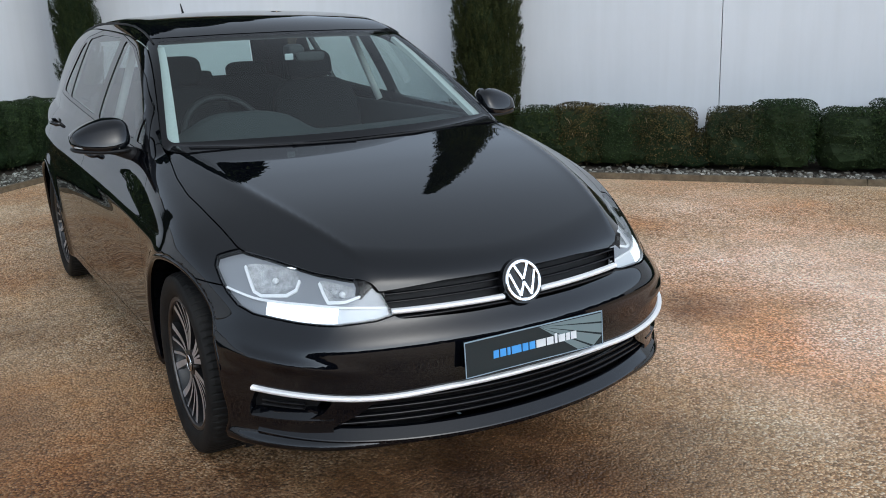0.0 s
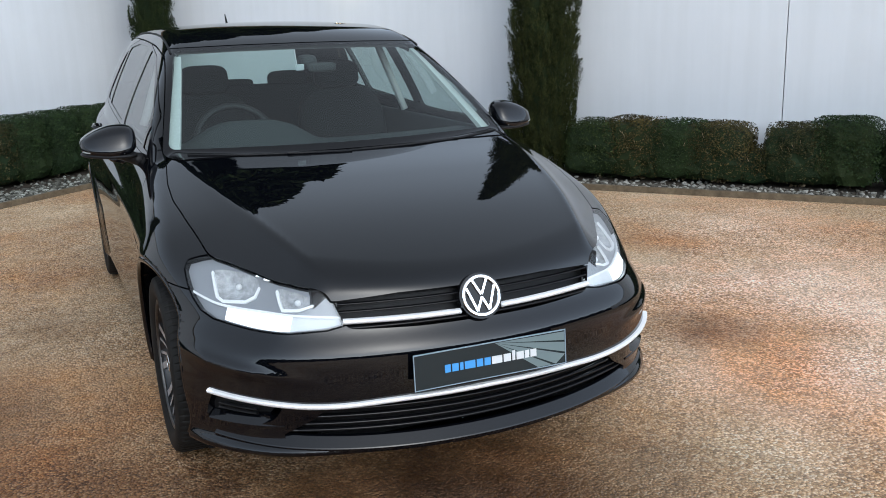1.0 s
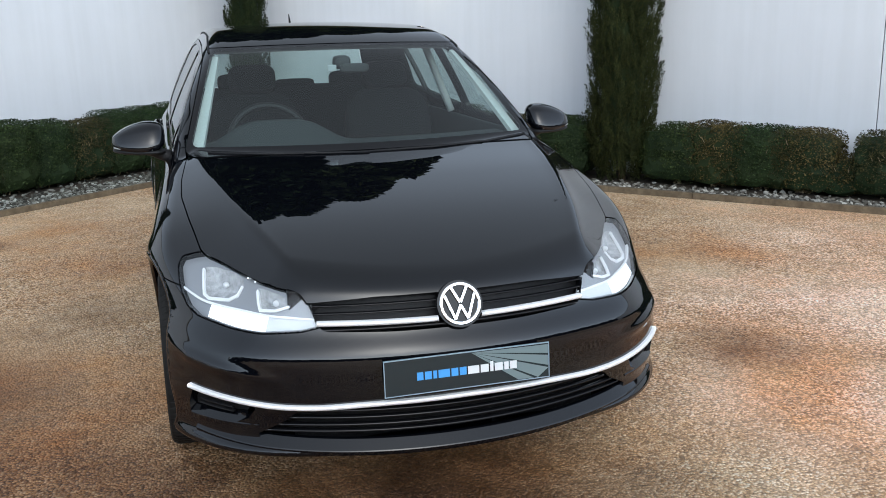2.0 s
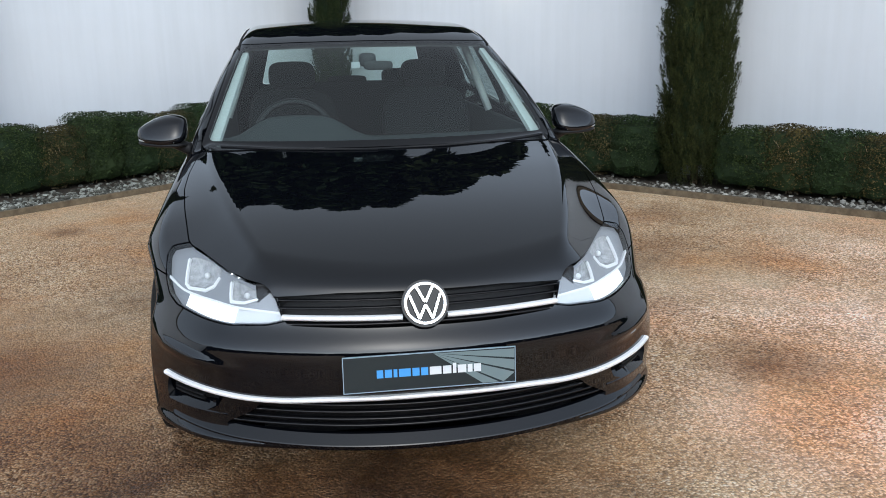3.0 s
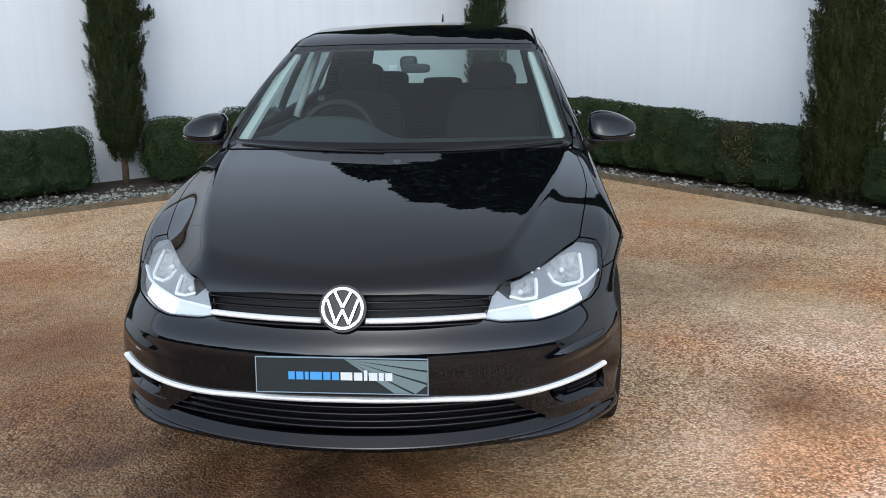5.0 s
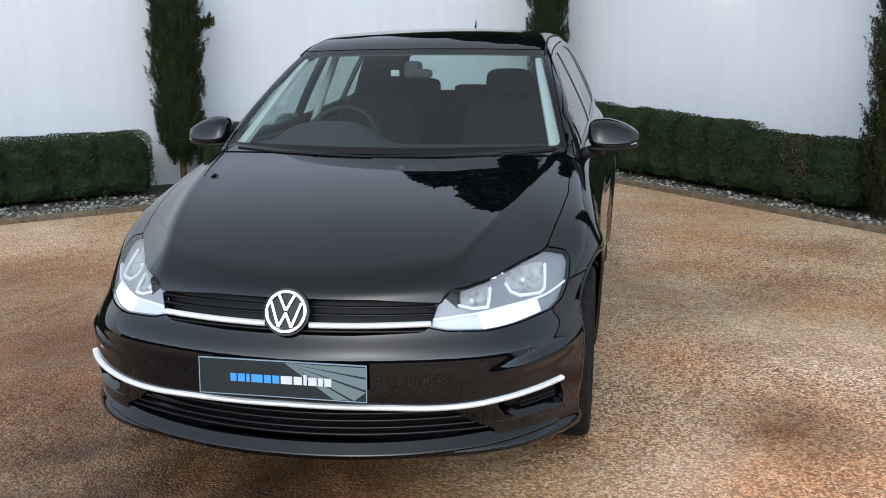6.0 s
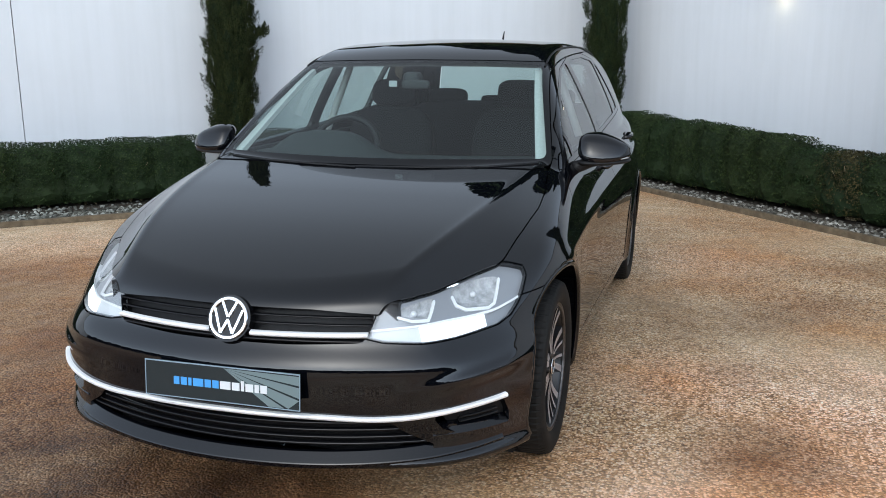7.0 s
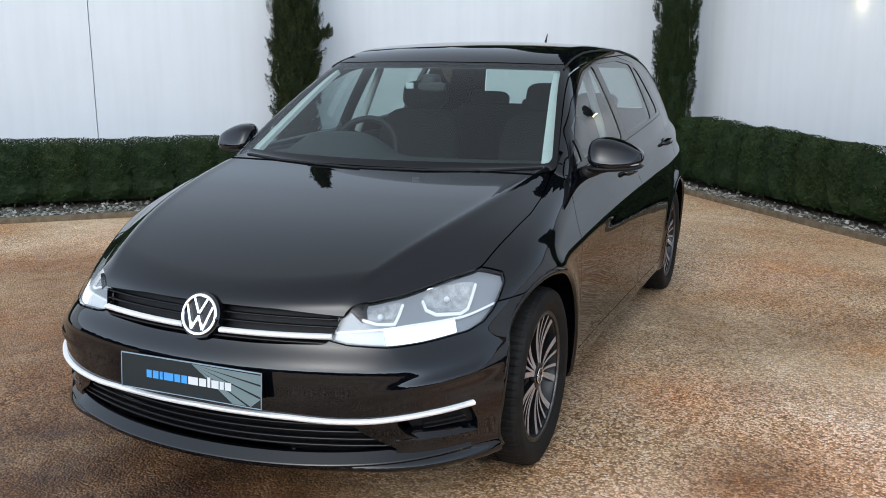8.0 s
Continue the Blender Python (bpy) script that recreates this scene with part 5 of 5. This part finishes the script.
def build_cypress(seed, at, height, radius, tufts, ragged, mat, label, foot=0.08, shoots=()):
    """A columnar cypress: trunk, a dark inner column and upright flame-shaped tufts of scale leaves."""
    rs = np.random.RandomState(seed)
    holder = new("cypress")
    tagged(holder, label, "tree", "cypresses")
    holder.location = at
    mesh_object("trunk", *tube([(0, 0, 0), (0.01, 0, 0.5), (0, 0.01, height * 0.6), (0, 0, height * 0.93)], [0.034, 0.030, 0.024, 0.006], 10), BARK, holder, True, "brown trunk")

    def girth(z, a):
        h = (z - foot) / (height - foot)
        g = radius * np.clip((0.42 if foot > 0.2 else 0.75) + h * 6.5, 0.25, 1) * np.clip((1.02 - h) * 1.9, 0, 1) ** 0.7
        q = np.stack([np.cos(a), np.sin(a), z * 1.1], 1)
        return g * (1 + ragged * lumps(q, 3.0, seed) + 0.5 * ragged * lumps(q, 8.0, seed + 1))
    z = foot + (height - foot) * rs.uniform(0, 1, tufts)
    a = rs.uniform(0, 2 * math.pi, tufts)
    r = girth(z, a) * rs.uniform(0.62, 0.98, tufts)
    size = rs.uniform(0.7, 1.35, tufts)
    for x0, y0, z0, x1, y1, z1, n in shoots:
        t = rs.uniform(0, 1, n)
        p = np.array((x0, y0, z0)) + np.array((x1 - x0, y1 - y0, z1 - z0)) * t[:, None] + rs.normal(size=(n, 3)) * 0.02
        z, a, r = np.concatenate([z, p[:, 2]]), np.concatenate([a, np.arctan2(p[:, 1], p[:, 0])]), np.concatenate([r, np.hypot(p[:, 0], p[:, 1])])
        size = np.concatenate([size, np.full(n, 0.6)])
    per = 120
    k = np.repeat(np.arange(len(z)), per)
    out = np.stack([np.cos(a), np.sin(a), np.zeros(len(a))], 1)
    axis = unit(out * rs.uniform(0.05, 0.45, len(a))[:, None] + (0, 0, 1) + rs.normal(size=out.shape) * 0.14)
    u = rs.uniform(0, 1, len(k))
    wide = 0.036 * size[k] * (np.sin(np.pi * (0.12 + 0.86 * u)) ** 0.8)
    off = unit(rs.normal(size=(len(k), 3))) * (wide * rs.uniform(0.35, 1, len(k)))[:, None]
    base = np.stack([r * np.cos(a), r * np.sin(a), z], 1)
    p = base[k] + axis[k] * (0.15 * size[k] * (u - 0.45))[:, None] + off
    up = unit(axis[k] + unit(off) * 0.45 + rs.normal(size=p.shape) * 0.22)
    n = unit(unit(off) + out[k] * 0.4 + rs.normal(size=p.shape) * 0.35)
    ln = rs.uniform(0.010, 0.022, len(p))
    crown = new("crown", leaf_mesh("crown", p, n, up, ln, ln * rs.uniform(0.30, 0.48, len(p)), mat))
    crown.parent = holder
    # filler column whose dark colour stands in for shade within the crown
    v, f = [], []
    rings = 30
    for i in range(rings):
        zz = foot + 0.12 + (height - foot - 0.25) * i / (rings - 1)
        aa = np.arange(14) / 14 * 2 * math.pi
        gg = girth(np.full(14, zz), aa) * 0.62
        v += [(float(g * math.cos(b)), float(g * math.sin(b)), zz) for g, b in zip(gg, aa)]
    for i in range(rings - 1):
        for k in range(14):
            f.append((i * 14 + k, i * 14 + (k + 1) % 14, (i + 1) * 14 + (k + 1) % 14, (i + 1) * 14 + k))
    mesh_object("inner_growth", v, f, FAR_LEAF, holder, False, "dark filler column painted as the crown's inner shade")
    return holder


build_cypress(5, (3.06, 4.17, 0.03), 4.4, 0.315, 3300, 0.10, CYPRESS_LEAF, "dense dark columnar cypress by the wall")
build_cypress(6, (0.05, 7.50, 0.03), 4.4, 0.24, 1900, 0.10, CYPRESS_LEAF, "narrow dark cypress in the corner")
build_cypress(7, (-3.35, 5.11, 0.03), 3.6, 0.225, 2300, 0.30, CYPRESS_LEAF, "ragged cypress with a stray side shoot", 0.30, ((0.10, 0.05, 1.50, 0.35, 0.17, 1.64, 46), (0.08, 0.04, 1.66, 0.22, 0.11, 1.82, 26)))

# pebbles on the beds
rs = np.random.RandomState(8)
bm = bmesh.new()
bmesh.ops.create_icosphere(bm, subdivisions=1, radius=1.0)
ball_v = np.array([v.co[:] for v in bm.verts])
ball_f = np.array([[v.index for v in q.verts] for q in bm.faces])
bm.free()
for side, kerb, ends, name in (("right", KERB_R, (0.9, 13.0), "bed_pebbles"), ("left", KERB_L, (0.9, 12.0), "bed_pebbles")):
    v, f = [], []
    for k in range(3600 if side == "right" else 6500):
        s, o = rs.uniform(*ends), kerb + 0.03 + abs(rs.normal(0, 0.13 if side == "right" else 0.27))
        size = rs.uniform(0.008, 0.024)
        p = along(side, o, s, 0.035 + size * 0.3)
        q = ball_v * (1 + 0.22 * rs.normal(size=(len(ball_v), 1))) * size * rs.uniform((0.8, 0.6, 0.45), (1.3, 1.0, 0.75))
        a = rs.uniform(0, 6.28)
        q = q @ np.array(((math.cos(a), -math.sin(a), 0), (math.sin(a), math.cos(a), 0), (0, 0, 1)))
        f.append(ball_f + 12 * k + 0)
        v.append(q + np.array(p))
    ob = mesh_object(name, np.concatenate(v).tolist(), np.concatenate(f).tolist(), PEBBLE)
    tagged(ob, "pale grey and white pebbles on the bed", "pebbles", kind="stuff")


# ---- beyond the walls and across the yard: dark trees, seen in the car's gloss ----
def build_tree(seed, at, height, spread, clumps):
    rs = np.random.RandomState(seed)
    holder = new("conifer_tree")
    tagged(holder, "tall dark conifer behind the white wall", "tree", "conifers beyond the wall")
    holder.location = at
    mesh_object("trunk", *tube([(0, 0, -0.1), (0.05, 0, height * 0.5), (0, 0, height * 0.96)], [0.22, 0.13, 0.02], 8), BARK, holder, True)
    z = height * (0.12 + 0.88 * rs.uniform(0, 1, clumps) ** 1.15)
    a = rs.uniform(0, 2 * math.pi, clumps)
    limb = spread * np.clip(1.02 - z / height, 0, 1) ** 0.5 * (1 + 0.30 * lumps(np.stack([np.cos(a) * 2, np.sin(a) * 2, z], 1), 1.6, seed))
    r = limb * np.sqrt(rs.uniform(0.05, 1, clumps))
    p = np.stack([r * np.cos(a), r * np.sin(a), z - 0.25 * r], 1)
    out = np.stack([np.cos(a), np.sin(a), np.full(clumps, -0.15)], 1)
    crown = new("crown", leaf_mesh("crown", p, unit(rs.normal(size=p.shape) + (0, 0, 0.8)), unit(out + rs.normal(size=p.shape) * 0.5), rs.uniform(0.16, 0.42, clumps), rs.uniform(0.09, 0.22, clumps), FAR_LEAF))
    crown.parent = holder
    return holder


for k in range(15):
    x = -5.2 + 0.8 * k
    tall = max(9.2 - 0.42 * (x - 0.4) ** 2, 4.7)
    build_tree(90 + k, (x, 9.9 + 0.4 * (k % 3), 0), tall + 0.4 * ((k * 7) % 3 - 1), 1.5 if tall > 5 else 1.1, 7000 if tall > 5 else 4000)

# a belt of dark shrubs just behind each wall
rs = np.random.RandomState(33)
for side, off in (("right", WALL_R + 1.4), ("left", WALL_L + 1.4)):
    n = 14000
    s = rs.uniform(-1.5, 1.6, n)
    tall = 3.4 + 0.55 * lumps(np.stack([s, s * 0.3, s * 0], 1), 2.2, 12) - 0.22 * s
    z = tall * rs.uniform(0, 1, n) ** 0.7
    o = off + rs.uniform(-0.7, 0.7, n)
    d, nn = (RIGHT_D, RIGHT_N) if side == "right" else (LEFT_D, LEFT_N)
    base = np.array(along(side, 0.0, 0.0))
    p = base + s[:, None] * np.array(d) + o[:, None] * np.array(nn) + z[:, None] * np.array((0, 0, 1.0))
    belt = new("shrub_belt", leaf_mesh("shrub_belt", p, unit(rs.normal(size=p.shape)), unit(rs.normal(size=p.shape)), rs.uniform(0.15, 0.4, n), rs.uniform(0.1, 0.24, n), FAR_LEAF))
    tagged(belt, "dark shrubs growing behind the white wall", "shrubs", kind="stuff")

# a long dark clipped hedge closes the yard behind the camera
rs = np.random.RandomState(21)
n = 42000
ang = rs.uniform(math.radians(172), math.radians(368), n)
hh = 2.6 * rs.uniform(0, 1, n) ** 0.8
rad = 15.0 + rs.uniform(0, 0.8, n) + 0.5 * lumps(np.stack([np.cos(ang) * 6, np.sin(ang) * 6, hh], 1), 2.0, 3)
p = np.stack([rad * np.cos(ang), rad * np.sin(ang) + 1.0, hh * (1 + 0.18 * lumps(np.stack([ang * 9, ang * 5, ang], 1), 2.0, 4))], 1)
boundary = new("boundary_hedge", leaf_mesh("boundary_hedge", p, unit(rs.normal(size=p.shape)), unit(rs.normal(size=p.shape)), rs.uniform(0.2, 0.5, n), rs.uniform(0.12, 0.3, n), FAR_LEAF))
tagged(boundary, "tall dark hedge round the far side of the yard", "hedge", kind="stuff")


# ---- wall lamps ----
def build_wall_lamp(side, off, s, z):
    d = RIGHT_D if side == "right" else LEFT_D
    p = along(side, off, s, z)
    m = pose(p.x, p.y, p.z, 0, 0, math.degrees(math.atan2(d.y, d.x)))
    holder = new("wall_lamp")
    holder.matrix_basis = m
    tagged(holder, "small dark cylinder wall lamp, lit warm", "lamp", "wall lamps")
    v, f = tube([(0, -0.085, -0.10), (0, -0.085, 0.10)], 0.042, 20)
    mesh_object("lamp_body", v, f, PLASTIC, holder, True)
    bm = bmesh.new()
    box(bm, (-0.03, -0.05, -0.05), (0.03, -0.001, 0.05), None, 0.004)
    part("bracket", bm, PLASTIC, holder)
    v, f = tube([(0, -0.085, -0.106), (0, -0.085, -0.1005)], 0.034, 20)
    mesh_object("lamp_glass", v, f, WARM, holder, True, "warm lit lamp glass")


WARM = glowing("warm_lamp_glow", (1.0, 0.80, 0.45), 22.0)
build_wall_lamp("left", WALL_L, 2.40, 2.06)
build_wall_lamp("right", WALL_R, 2.90, 2.02)
